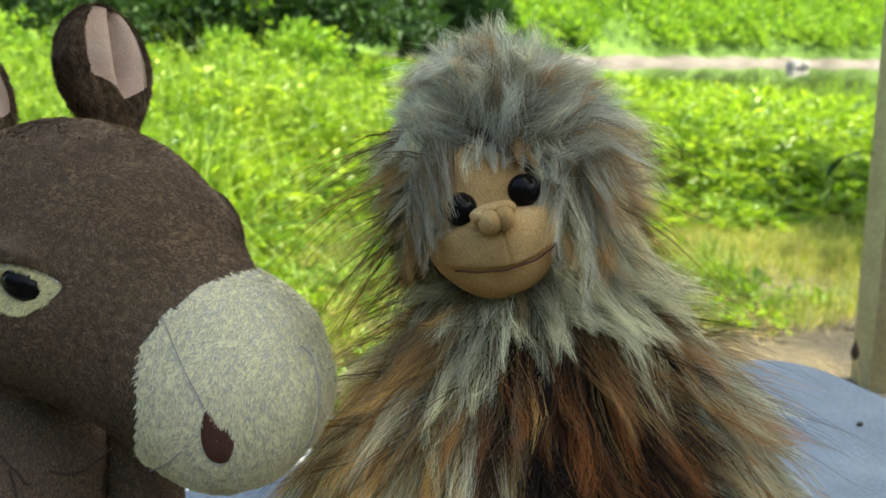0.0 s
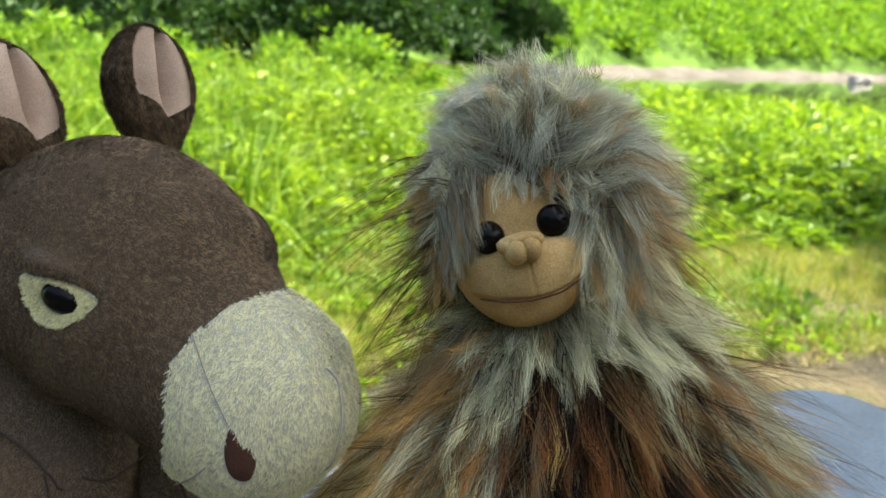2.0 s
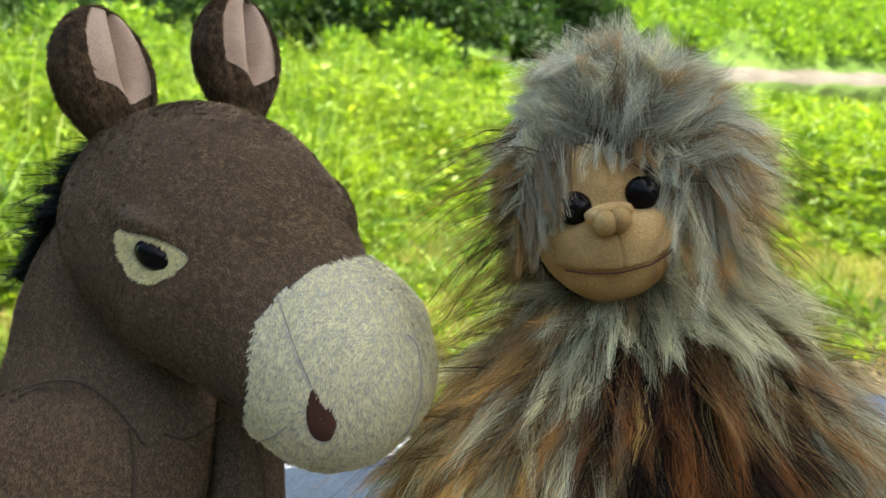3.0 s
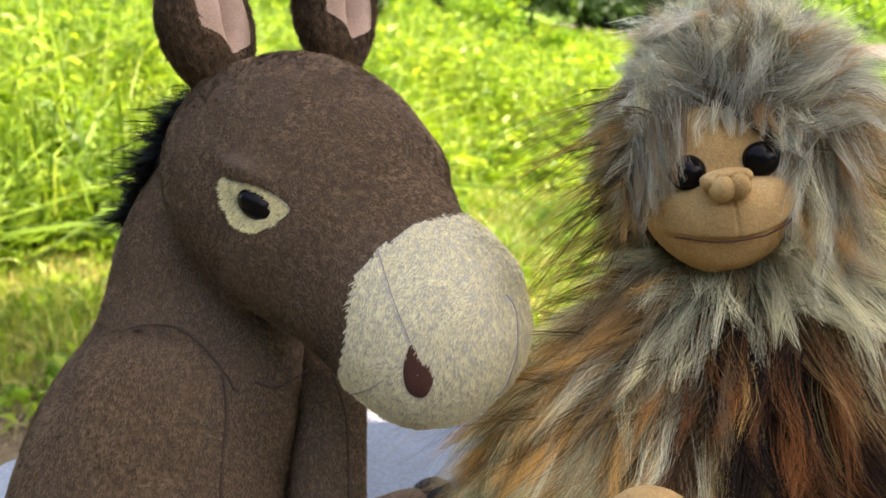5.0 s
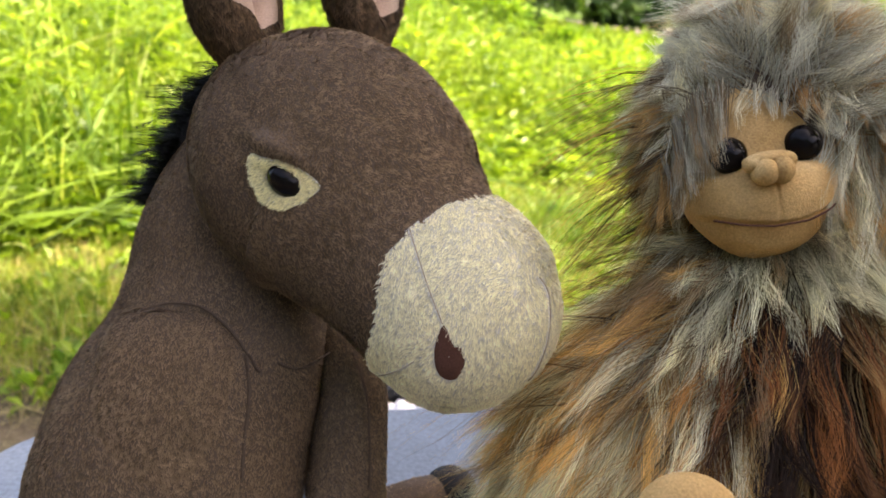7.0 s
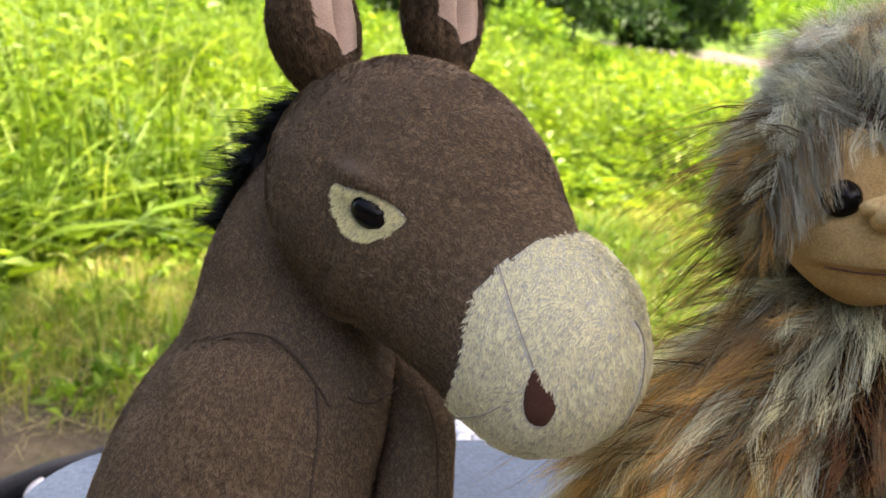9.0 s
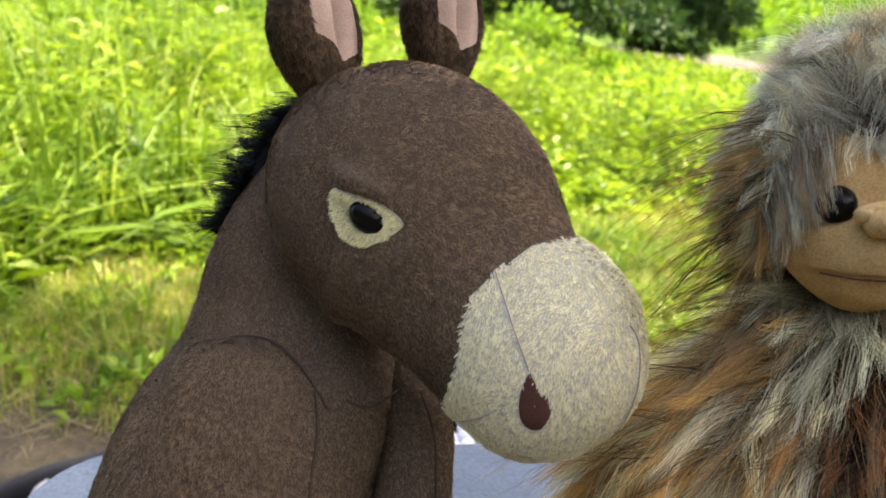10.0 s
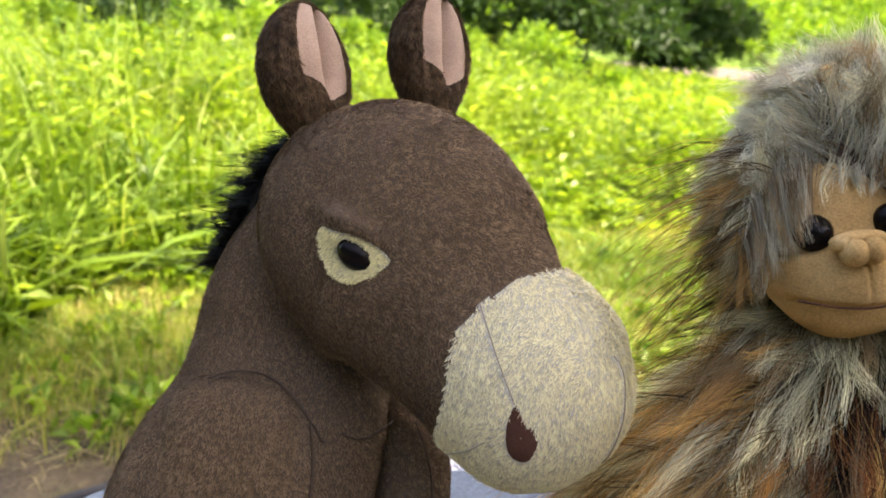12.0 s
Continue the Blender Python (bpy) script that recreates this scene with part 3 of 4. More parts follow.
def streaks(P, *share):
    """As sway, but neighbouring locks keep to one dye, so that it runs in streaks."""
    v = np.array([0.5 + 0.62 * noise.noise(Vector((p[0] * 0.042, p[1] * 0.016, p[2] * 0.024))) for p in P]) + RNG.normal(0, 0.13, len(P))
    v = np.argsort(np.argsort(v)) / max(len(P), 1)
    edges = np.cumsum([s for s, _ in share]) / sum(s for s, _ in share)
    return np.array([c for _, c in share])[np.minimum(np.searchsorted(edges, v), len(share) - 1)]


def drift(P, scale, seed):
    """A smooth wandering of the hair's lie."""
    return np.array([noise.noise_vector(Vector(p * scale) + Vector((seed, 0, 0))) for p in P])


def shaggy_doll():
    """A seated shaggy toy: bare suede face, round black eyes, long mixed fur."""
    tilt = rot("Z", 11)
    pieces = []

    def face(c, r, mat, nu=28, nv=18):
        v, n, q = ball(tilt @ np.array(c, float), r, tilt, nu, nv)
        pieces.append((v, q, mat, None, True))
        return v

    # the face: a shallow bowl with a stuffed upper lip that overhangs the chin
    R, A = np.meshgrid(np.sin(np.linspace(0.01, np.pi / 2, 72)), np.linspace(0, 2 * np.pi, 132, endpoint=False), indexing="ij")
    fu, fv = 22 + 130 * R * np.cos(A), 6 + 152 * R * np.sin(A)
    mouth_u = np.array([-110, -85, -45, -4, 50, 91, 121, 142, 160])
    mouth_v = np.array([-48, -63, -77, -84, -82, -69, -44, -8, 40])
    m_at = np.interp(fu, mouth_u, mouth_v)
    top = 12 - 0.0006 * (fu - 22) ** 2
    t = np.clip((fv - m_at) / np.maximum(top - m_at, 12), 0, 1)
    width = np.sqrt(np.clip(1 - ((fu - 24) / 122) ** 2, 0, 1))
    lip = 66 * width * np.sqrt(1 - t**2.2) * np.clip((fv - m_at + 3) / 6, 0, 1)
    chin = 40 * width * np.sqrt(np.clip(1 - ((fv + 104) / 42) ** 2, 0, 1)) * (fv < m_at + 3)
    crease = 3.0 * np.exp(-((fu - 6) / 2.6) ** 2) * (fv > m_at) * (fv < 0)
    fw = 82 - 100 * np.sqrt(np.clip(1 - R**2, 0, 1)) - np.maximum(lip, chin) + crease
    skin = np.stack([fu, fv, fw], -1).reshape(-1, 3) @ tilt.T
    i, j = np.meshgrid(np.arange(71), np.arange(132), indexing="ij")
    pieces.append((skin, np.stack([i * 132 + j, i * 132 + (j + 1) % 132, (i + 1) * 132 + (j + 1) % 132, (i + 1) * 132 + j], -1).reshape(-1, 4), SKIN, None, True))
    for c, r in (((-12, -1, -74), (20, 22, 27)), ((12, -1, -75), (19, 22, 27)), ((0, 17, -62), (40, 14, 26)), ((-24, 12, -64), (16, 14, 22)), ((25, 13, -64), (16, 14, 22))):
        face(c, r, SKIN)
    for c in ((77, 36), (-42, 34)):
        p = tilt @ np.array([*c, 0.0])
        w = front_of(skin, p[0], p[1])
        v, n, q = ball((p[0], p[1], w - 2), (30, 30, 27))
        pieces.append((v, q, EYE, None, True))
    mouth = np.column_stack([np.linspace(-82, 98, 22), np.interp(np.linspace(-82, 98, 22), mouth_u, mouth_v) - 2, np.zeros(22)]) @ tilt.T
    pieces.append(tube_on(skin, mouth[:, :2], 1.7, NOSTRIL, 2.5))

    # head fur
    hv, hn, hq = ball((82, 98, 192), (190, 208, 182), None, 44, 30)
    pieces.append((hv, hq, DARK_CLOTH, None, True))

    def bare(P):
        f = P @ tilt
        return (np.hypot((f[:, 0] - 26) / 112, (f[:, 1] + 28) / 165) < 1) & (P[:, 2] < 200)

    P, N, _ = scatter(hv, hn, hq, 1650, hn[hq[:, 0], 2] < 0.5)
    P, N = P[~bare(P)], N[~bare(P)]
    n = len(P)
    d = unit(np.column_stack([P[:, 0] - 45, (P[:, 1] - 95) * 0.9, np.zeros(n)]))
    flow = d * np.array([1.0, 0.65, 0]) + np.array([0, -0.32, 0.1])
    fringe = (P[:, 1] > 95) & (P[:, 1] < 150) & (P[:, 2] < 120) & (np.abs(P[:, 0] - 45) < 120) & (RNG.random(n) < 0.45)
    brow = ~fringe & (P[:, 1] > 90) & (P[:, 1] < 215) & (P[:, 2] < 130) & (np.abs(P[:, 0] - 45) < 110)
    flow[brow] = np.column_stack([(P[brow, 0] - 30) / 95, np.full(brow.sum(), 0.8), np.full(brow.sum(), 0.2)])
    flow[fringe] = np.column_stack([(P[fringe, 0] - 40) / 90, np.full(fringe.sum(), -0.7), np.full(fringe.sum(), -0.5)])
    crown = (P[:, 1] > 190) & (np.abs(P[:, 0] - 50) < 120)
    flow[crown] = np.column_stack([(P[crown, 0] - 50) / 150, np.full(crown.sum(), 0.9), np.full(crown.sum(), 0.1)])
    sides = (P[:, 1] < 90) & (P[:, 2] < 215)
    flow[sides] = np.column_stack([np.where(P[sides, 0] < 45, -0.1, 0.35), np.full(sides.sum(), -0.85), np.full(sides.sum(), -0.1)])
    flow = unit(flow + 2.0 * drift(P, 0.018, 3) + 0.15 * RNG.normal(size=(n, 3)))
    flow = unit(flow - N * (flow * N).sum(1)[:, None] * 0.8)
    length = RNG.uniform(95, 190, n) * np.where(P[:, 0] < -20, 0.72, 1.0)
    length[fringe] *= 0.75
    eye_side = fringe & (P[:, 0] > 15) & (P[:, 1] < 165)
    length[eye_side] *= 0.45
    lift = RNG.uniform(0.2, 0.5, n)
    lift[fringe] = RNG.uniform(0.3, 0.5, fringe.sum())
    dye = streaks(P, (3.5, (0.5, 0.49, 0.45)), (3.0, (0.66, 0.67, 0.66)), (1.2, (0.26, 0.2, 0.14)), (2.4, (0.76, 0.73, 0.62)), (1.0, (0.56, 0.34, 0.16)), (1.8, (0.5, 0.46, 0.37)))
    edge = np.abs(P[:, 0] - 45) > 130
    dye[edge] = streaks(P[edge], (1.6, (0.35, 0.28, 0.21)), (2.4, (0.6, 0.58, 0.52)), (1.9, (0.64, 0.4, 0.18)), (2.8, (0.76, 0.72, 0.58)), (1.2, (0.2, 0.15, 0.1)))
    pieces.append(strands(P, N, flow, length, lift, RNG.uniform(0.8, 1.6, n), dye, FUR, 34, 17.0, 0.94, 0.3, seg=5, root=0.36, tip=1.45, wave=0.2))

    # locks that hang over one eye, and finer ones on the brow
    m = 56
    t = RNG.random(m)
    P = np.column_stack([np.interp(t, [0, 0.5, 1], [-120, -104, -60]), np.interp(t, [0, 0.5, 1], [0, 92, 142]), np.interp(t, [0, 0.5, 1], [55, 20, 8])]) + RNG.normal(size=(m, 3)) * np.array([9, 9, 4])
    N = np.tile(np.array([-0.3, 0.1, -0.95]), (m, 1))
    flow = unit(np.column_stack([np.interp(t, [0, 0.5, 1], [0.05, 0.16, 0.02]), np.full(m, -1.0), np.interp(t, [0, 0.5, 1], [-0.15, -0.22, -0.3])]) + 0.1 * RNG.normal(size=(m, 3)))
    dye = sway(m, (3, (0.36, 0.34, 0.31)), (1.2, (0.5, 0.48, 0.43)), (2, (0.26, 0.19, 0.13)), (1.2, (0.42, 0.25, 0.11)))
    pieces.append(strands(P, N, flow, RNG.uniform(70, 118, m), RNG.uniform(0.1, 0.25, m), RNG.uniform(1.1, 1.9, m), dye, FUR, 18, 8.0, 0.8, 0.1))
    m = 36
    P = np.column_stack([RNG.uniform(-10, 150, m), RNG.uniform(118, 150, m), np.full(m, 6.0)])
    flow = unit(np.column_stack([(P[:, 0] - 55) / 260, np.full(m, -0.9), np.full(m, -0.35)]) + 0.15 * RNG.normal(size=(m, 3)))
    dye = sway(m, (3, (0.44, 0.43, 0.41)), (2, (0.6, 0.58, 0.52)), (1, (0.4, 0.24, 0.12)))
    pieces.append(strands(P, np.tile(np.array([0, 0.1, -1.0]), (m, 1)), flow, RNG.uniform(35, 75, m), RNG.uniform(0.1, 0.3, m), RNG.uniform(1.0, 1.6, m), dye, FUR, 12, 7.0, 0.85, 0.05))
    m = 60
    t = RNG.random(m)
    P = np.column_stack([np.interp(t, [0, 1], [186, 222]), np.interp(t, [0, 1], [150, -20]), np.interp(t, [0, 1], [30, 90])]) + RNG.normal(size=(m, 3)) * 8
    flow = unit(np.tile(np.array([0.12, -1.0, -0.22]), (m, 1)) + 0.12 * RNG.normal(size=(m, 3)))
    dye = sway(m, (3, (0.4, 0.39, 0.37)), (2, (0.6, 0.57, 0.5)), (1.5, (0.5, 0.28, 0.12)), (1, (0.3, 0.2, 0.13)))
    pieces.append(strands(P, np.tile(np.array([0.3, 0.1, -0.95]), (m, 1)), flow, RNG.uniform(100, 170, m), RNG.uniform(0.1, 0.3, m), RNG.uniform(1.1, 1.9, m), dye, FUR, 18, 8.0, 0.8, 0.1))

    # body and its fur
    bv, bn, bq, _ = loft([(75, -70, 200, 20, 20), (85, -105, 205, 150, 120), (110, -170, 210, 205, 165), (125, -270, 222, 285, 215), (130, -400, 245, 375, 260),
                          (130, -560, 285, 425, 290), (115, -760, 340, 430, 300), (95, -950, 395, 400, 290), (80, -1060, 432, 320, 250), (80, -1082, 440, 4, 4)], 48, 5)
    pieces.append((bv, bq, DARK_CLOTH, None, True))
    P, N, _ = scatter(bv, bn, bq, 2100, (bv[bq[:, 0], 1] > -900) & (bn[bq[:, 0], 2] < 0.45))
    n = len(P)
    flow = np.column_stack([(P[:, 0] - 130) / 420, np.full(n, -1.0), np.full(n, -0.12)]) + 1.7 * drift(P, 0.015, 9) * np.array([1, 0.6, 0.6]) + 0.12 * RNG.normal(size=(n, 3))
    flow = unit(flow)
    collar = P[:, 1] > -178
    flow[collar] = unit(np.column_stack([(P[collar, 0] - 95) / 120, np.full(collar.sum(), -0.45), np.full(collar.sum(), -0.35)]) + 1.0 * drift(P[collar], 0.013, 5) + 0.15 * RNG.normal(size=(collar.sum(), 3)))
    length = RNG.uniform(120, 225, n)
    length[collar] *= 0.8
    rel = P[:, 0] - 130
    dye = streaks(P, (2.6, (0.022, 0.011, 0.007)), (1.4, (0.28, 0.105, 0.036)), (2.0, (0.045, 0.022, 0.013)), (0.7, (0.3, 0.2, 0.1)), (2.0, (0.03, 0.015, 0.009)), (1.5, (0.14, 0.058, 0.024)))
    left, right = rel < -115 + 0.12 * (P[:, 1] + 300) + RNG.normal(0, 25, n), rel > 190
    # cream and orange flank, its dyes raised to stand in for dappled sun
    dye[left] = streaks(P[left], (2.6, (0.86, 0.8, 0.58)), (0.8, (0.42, 0.3, 0.19)), (2.4, (0.8, 0.5, 0.2)), (2.0, (0.82, 0.77, 0.64)), (0.8, (0.5, 0.25, 0.09)), (0.5, (0.2, 0.13, 0.08)))
    dye[right] = streaks(P[right], (2.4, (0.4, 0.4, 0.36)), (1.3, (0.44, 0.2, 0.07)), (2, (0.6, 0.57, 0.46)), (1.2, (0.15, 0.1, 0.06)))
    dye[collar] = streaks(P[collar], (3, (0.68, 0.66, 0.53)), (1.5, (0.46, 0.44, 0.36)), (2.5, (0.78, 0.75, 0.6)), (0.5, (0.3, 0.22, 0.14)))
    flank = collar & (rel < -130)
    dye[flank] = streaks(P[flank], (1.6, (0.8, 0.73, 0.54)), (1.2, (0.42, 0.3, 0.19)), (2.4, (0.72, 0.43, 0.17)), (1.2, (0.6, 0.57, 0.5)))
    mid = (P[:, 1] < -178) & (P[:, 1] > -225) & (RNG.random(n) < 0.3)
    dye[mid] = sway(mid.sum(), (1, (0.52, 0.468, 0.338)), (1, (0.39, 0.221, 0.104)))
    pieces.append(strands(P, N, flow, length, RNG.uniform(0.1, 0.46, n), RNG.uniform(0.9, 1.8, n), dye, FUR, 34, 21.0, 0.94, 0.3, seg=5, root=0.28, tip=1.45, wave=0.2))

    # long dark guard hairs that stand off
    P, N, _ = scatter(hv, hn, hq, 520)
    keep = (np.abs(P[:, 0] - 66) > 110) & (P[:, 1] < 210)
    P2, N2, _ = scatter(bv, bn, bq, 300, (bv[bq[:, 0], 1] > -430) & (np.abs(bv[bq[:, 0], 0] - 120) > 110))
    P, N = np.concatenate([P[keep], P2]), np.concatenate([N[keep], N2])
    n = len(P)
    out = np.column_stack([np.sign(P[:, 0] - 70) * 0.75, RNG.uniform(-0.75, 0.05, n), np.zeros(n)])
    dye = sway(n, (2, (0.07, 0.045, 0.025)), (2, (0.2, 0.12, 0.055)), (3, (0.42, 0.25, 0.1)))
    pieces.append(strands(P, N, unit(out + 0.25 * RNG.normal(size=(n, 3))), RNG.uniform(170, 380, n), RNG.uniform(0.2, 0.55, n), RNG.uniform(0.8, 1.5, n), dye, FUR, 5, 6.0, 0.75, 0.42, 6))

    # clumped wisps that stick out at both sides
    P = np.concatenate([np.column_stack([RNG.uniform(250, 300, 12), RNG.uniform(-240, 30, 12), RNG.uniform(170, 230, 12)]),
                        np.column_stack([RNG.uniform(-95, -60, 12), RNG.uniform(-160, 80, 12), RNG.uniform(150, 210, 12)])])
    way = np.sign(P[:, 0] - 80)
    flow = unit(np.column_stack([way, RNG.uniform(-0.75, -0.1, 24), RNG.uniform(-0.3, 0.2, 24)]))
    dye = sway(24, (3, (0.06, 0.038, 0.02)), (2, (0.2, 0.12, 0.05)), (2, (0.4, 0.24, 0.1)))
    pieces.append(strands(P, np.column_stack([way, np.zeros(24), np.zeros(24)]), flow, RNG.uniform(150, 270, 24), RNG.uniform(0.1, 0.4, 24), RNG.uniform(1.0, 1.7, 24), dye, FUR, 16, 11.0, 0.86, 0.22, 7))

    # one bare suede foot pad in front
    v, n, q = ball((-128, -520, -185), (80, 80, 62))
    pieces.append((v, q, SKIN, None, True))
    ob = build("shaggy_doll", stood(pieces, (1.2, 0.62, 1.23), (0.951, -0.305, 0.06), (0.034, 0.293, 0.955), (0.309, 0.906, -0.289), 0.000417))
    return tagged(ob, "shaggy grey and auburn doll with tan suede face, on the table", "doll")


def inside(P, outline):
    """Which points lie within a closed (u, v) outline."""
    o = np.asarray(outline, float)
    hit = np.zeros(len(P), bool)
    for (x0, y0), (x1, y1) in zip(o, np.roll(o, -1, axis=0)):
        cross = (y0 > P[:, 1]) != (y1 > P[:, 1])
        hit ^= cross & (P[:, 0] < (x1 - x0) * (P[:, 1] - y0) / (y1 - y0 if y1 != y0 else 1e-9) + x0)
    return hit


def near_line(P, pts, reach):
    """Which points lie close to a (u, v) line of seams."""
    pts = np.asarray(pts, float)
    hit = np.zeros(len(P), bool)
    for a, b in zip(pts[:-1], pts[1:]):
        t = np.clip(((P[:, :2] - a) @ (b - a)) / ((b - a) @ (b - a)), 0, 1)[:, None]
        hit |= np.linalg.norm(P[:, :2] - (a + t * (b - a)), axis=1) < reach
    return hit


def smooth_line(pts, closed=False, per=6):
    """A rounded line through (u, v) points."""
    p = np.asarray(pts, float)
    n = len(p)
    t = np.linspace(0, n if closed else n - 1, per * (n if closed else n - 1) + 1)
    i = np.minimum(t.astype(int), n - 1 if closed else n - 2)
    f = (t - i)[:, None]
    at = (lambda k: p[k % n]) if closed else (lambda k: p[np.clip(k, 0, n - 1)])
    p0, p1, p2, p3 = at(i - 1), at(i), at(i + 1), at(i + 2)
    out = 0.5 * (2 * p1 + (p2 - p0) * f + (2 * p0 - 5 * p1 + 4 * p2 - p3) * f**2 + (3 * p1 - p0 - 3 * p2 + p3) * f**3)
    return out[:-1] if closed else out


def drape(skin, uv):
    """The depth of the front of a skin under (u, v) points, smoothly."""
    out = np.empty(len(uv))
    for k, p in enumerate(uv):
        d = np.hypot(skin[:, 0] - p[0], skin[:, 1] - p[1])
        pick = np.where(d < 26)[0]
        if not len(pick):
            pick = np.argsort(d)[:8]
        pick = pick[skin[pick, 2] < skin[pick, 2].min() + 30]
        g = 1.0 / (d[pick] + 2.0) ** 2
        out[k] = (g * skin[pick, 2]).sum() / g.sum()
    return out


def patch_on(skin, outline, lift, dish=0.0, rings=7):
    """A soft sheet that lies on a skin inside an outline: verts, normals, faces."""
    o = smooth_line(outline, True)
    c = o.mean(0)
    m = len(o)
    r = np.linspace(1.0, 0.02, rings)
    uv = (c + (o - c)[None] * r[:, None, None]).reshape(-1, 2)
    w = drape(skin, uv) - np.repeat(lift * np.sqrt(1 - 0.9 * r**4), m) + np.repeat(dish * (1 - r**2), m)
    v = np.column_stack([uv, w])
    i, j = np.meshgrid(np.arange(rings - 1), np.arange(m), indexing="ij")
    q = np.stack([i * m + j, i * m + (j + 1) % m, (i + 1) * m + (j + 1) % m, (i + 1) * m + j], -1).reshape(-1, 4)
    return v, np.tile(np.array([0.0, 0.0, -1.0]), (len(v), 1)), q


def nap(v, n, q, count, dye, keep=None, mat=None, length=(5.5, 9), flow=(0.15, -1.0, -0.1), lift=(0.16, 0.42), width=2.7, clear=(), seams=(), root=0.42, patchy=0.15, relief=0.6):
    """Short plush pile on a skin: it lies in small tufts whose tone and lean wander."""
    P, N, _ = scatter(v, n, q, count, keep)
    ok = np.ones(len(P), bool)
    for outline in clear:
        ok &= ~(inside(P, smooth_line(outline, True)) & (N[:, 2] < 0.2))
    for pts in seams:
        ok &= ~near_line(P, smooth_line(pts), 3.4)
    P, N = P[ok], N[ok]
    m = len(P)
    tuft, broad = drift(P, 0.085, 2), drift(P, 0.014, 8)
    f = unit(np.asarray(flow) + 0.75 * tuft + 0.8 * broad + 0.22 * RNG.normal(size=(m, 3)))
    f = unit(f - N * (f * N).sum(1)[:, None])
    tone = np.asarray(dye) * (RNG.uniform(0.84, 1.16, m) * (1 + patchy * tuft[:, 0] * 2.0 + patchy * broad[:, 1]))[:, None]
    rise = RNG.uniform(*lift, m) * (1 + 0.5 * tuft[:, 2])
    # dark pile roots and paler tips carry the shade between tufts in colour
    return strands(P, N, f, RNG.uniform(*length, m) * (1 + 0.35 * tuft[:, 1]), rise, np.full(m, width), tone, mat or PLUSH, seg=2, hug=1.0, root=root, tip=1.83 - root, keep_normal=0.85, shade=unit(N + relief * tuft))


def donkey_ear(base, up, yaw, height, half, thick):
    """A plump upright ear: brown back and rim, pink lining of two lobes that meet in a crease."""
    k = [0, 0.1, 0.22, 0.38, 0.55, 0.72, 0.86, 0.95, 1.0]
    h = np.linspace(0, 1, 110) ** 0.9
    W = np.interp(h, k, [0.34, 0.5, 0.72, 0.92, 1.0, 0.95, 0.74, 0.46, 0.03]) * half
    T = np.interp(h, k, [0.45, 0.6, 0.8, 0.95, 1.0, 0.9, 0.7, 0.42, 0.03]) * thick
    W, T = (np.convolve(np.pad(x, 3, mode="edge"), np.ones(7) / 7, "valid") for x in (W, T))
    W[-1] = T[-1] = 0.5
    nu = 180
    a = np.linspace(0, 2 * np.pi, nu, endpoint=False)
    s, back = np.cos(a)[None], (np.sin(a) < 0)[None]
    lobes = np.where(np.abs(s) < 0.8, np.abs(np.sin(np.pi * np.abs(s) / 0.8)) ** 0.7 * 0.42 - 0.28 * np.exp(-(s / 0.13) ** 2), 0)
    rim = 0.3 * np.exp(-((np.abs(s) - 0.86) / 0.1) ** 2)
    cup = np.clip((h[:, None] - 0.2) / 0.25, 0, 1) * np.clip((1 - h[:, None]) / 0.12, 0, 1)
    front = (1 - cup) * 0.5 * np.sqrt(1 - s**2) + cup * (lobes + rim)
    f = np.where(back, -np.sqrt(1 - s**2) * 1.0, front) * T[:, None]
    x, y = s * W[:, None], np.broadcast_to(h[:, None] * height, (len(h), nu))
    up = unit(np.asarray(up, float))
    face = np.array([math.sin(radians(yaw)), 0.0, -math.cos(radians(yaw))])
    face = unit(face - up * (face @ up))
    side = np.cross(up, face)
    bend = (h**2 * height * 0.06)[:, None]
    V = np.asarray(base, float) + x[..., None] * side + y[..., None] * up + (f + bend)[..., None] * face
    dA, dR = np.gradient(V, axis=0), np.roll(V, -1, 1) - np.roll(V, 1, 1)
    N = unit(np.cross(dR, dA))
    if (N * (V - V.mean(1, keepdims=True))).sum() < 0:
        N = -N
    n = len(h)
    i, j = np.meshgrid(np.arange(n - 1), np.arange(nu), indexing="ij")
    q = np.stack([i * nu + j, i * nu + (j + 1) % nu, (i + 1) * nu + (j + 1) % nu, (i + 1) * nu + j], -1).reshape(-1, 4)
    sm, hm = np.abs(np.cos(a + np.pi / nu))[j.ravel()], h[i.ravel()]
    pink = (np.sin(a + np.pi / nu)[j.ravel()] > 0) & (sm < 0.8) & (hm > 0.26 + 0.2 * sm) & (hm < 0.95)
    return V.reshape(-1, 3), N.reshape(-1, 3), q, pink


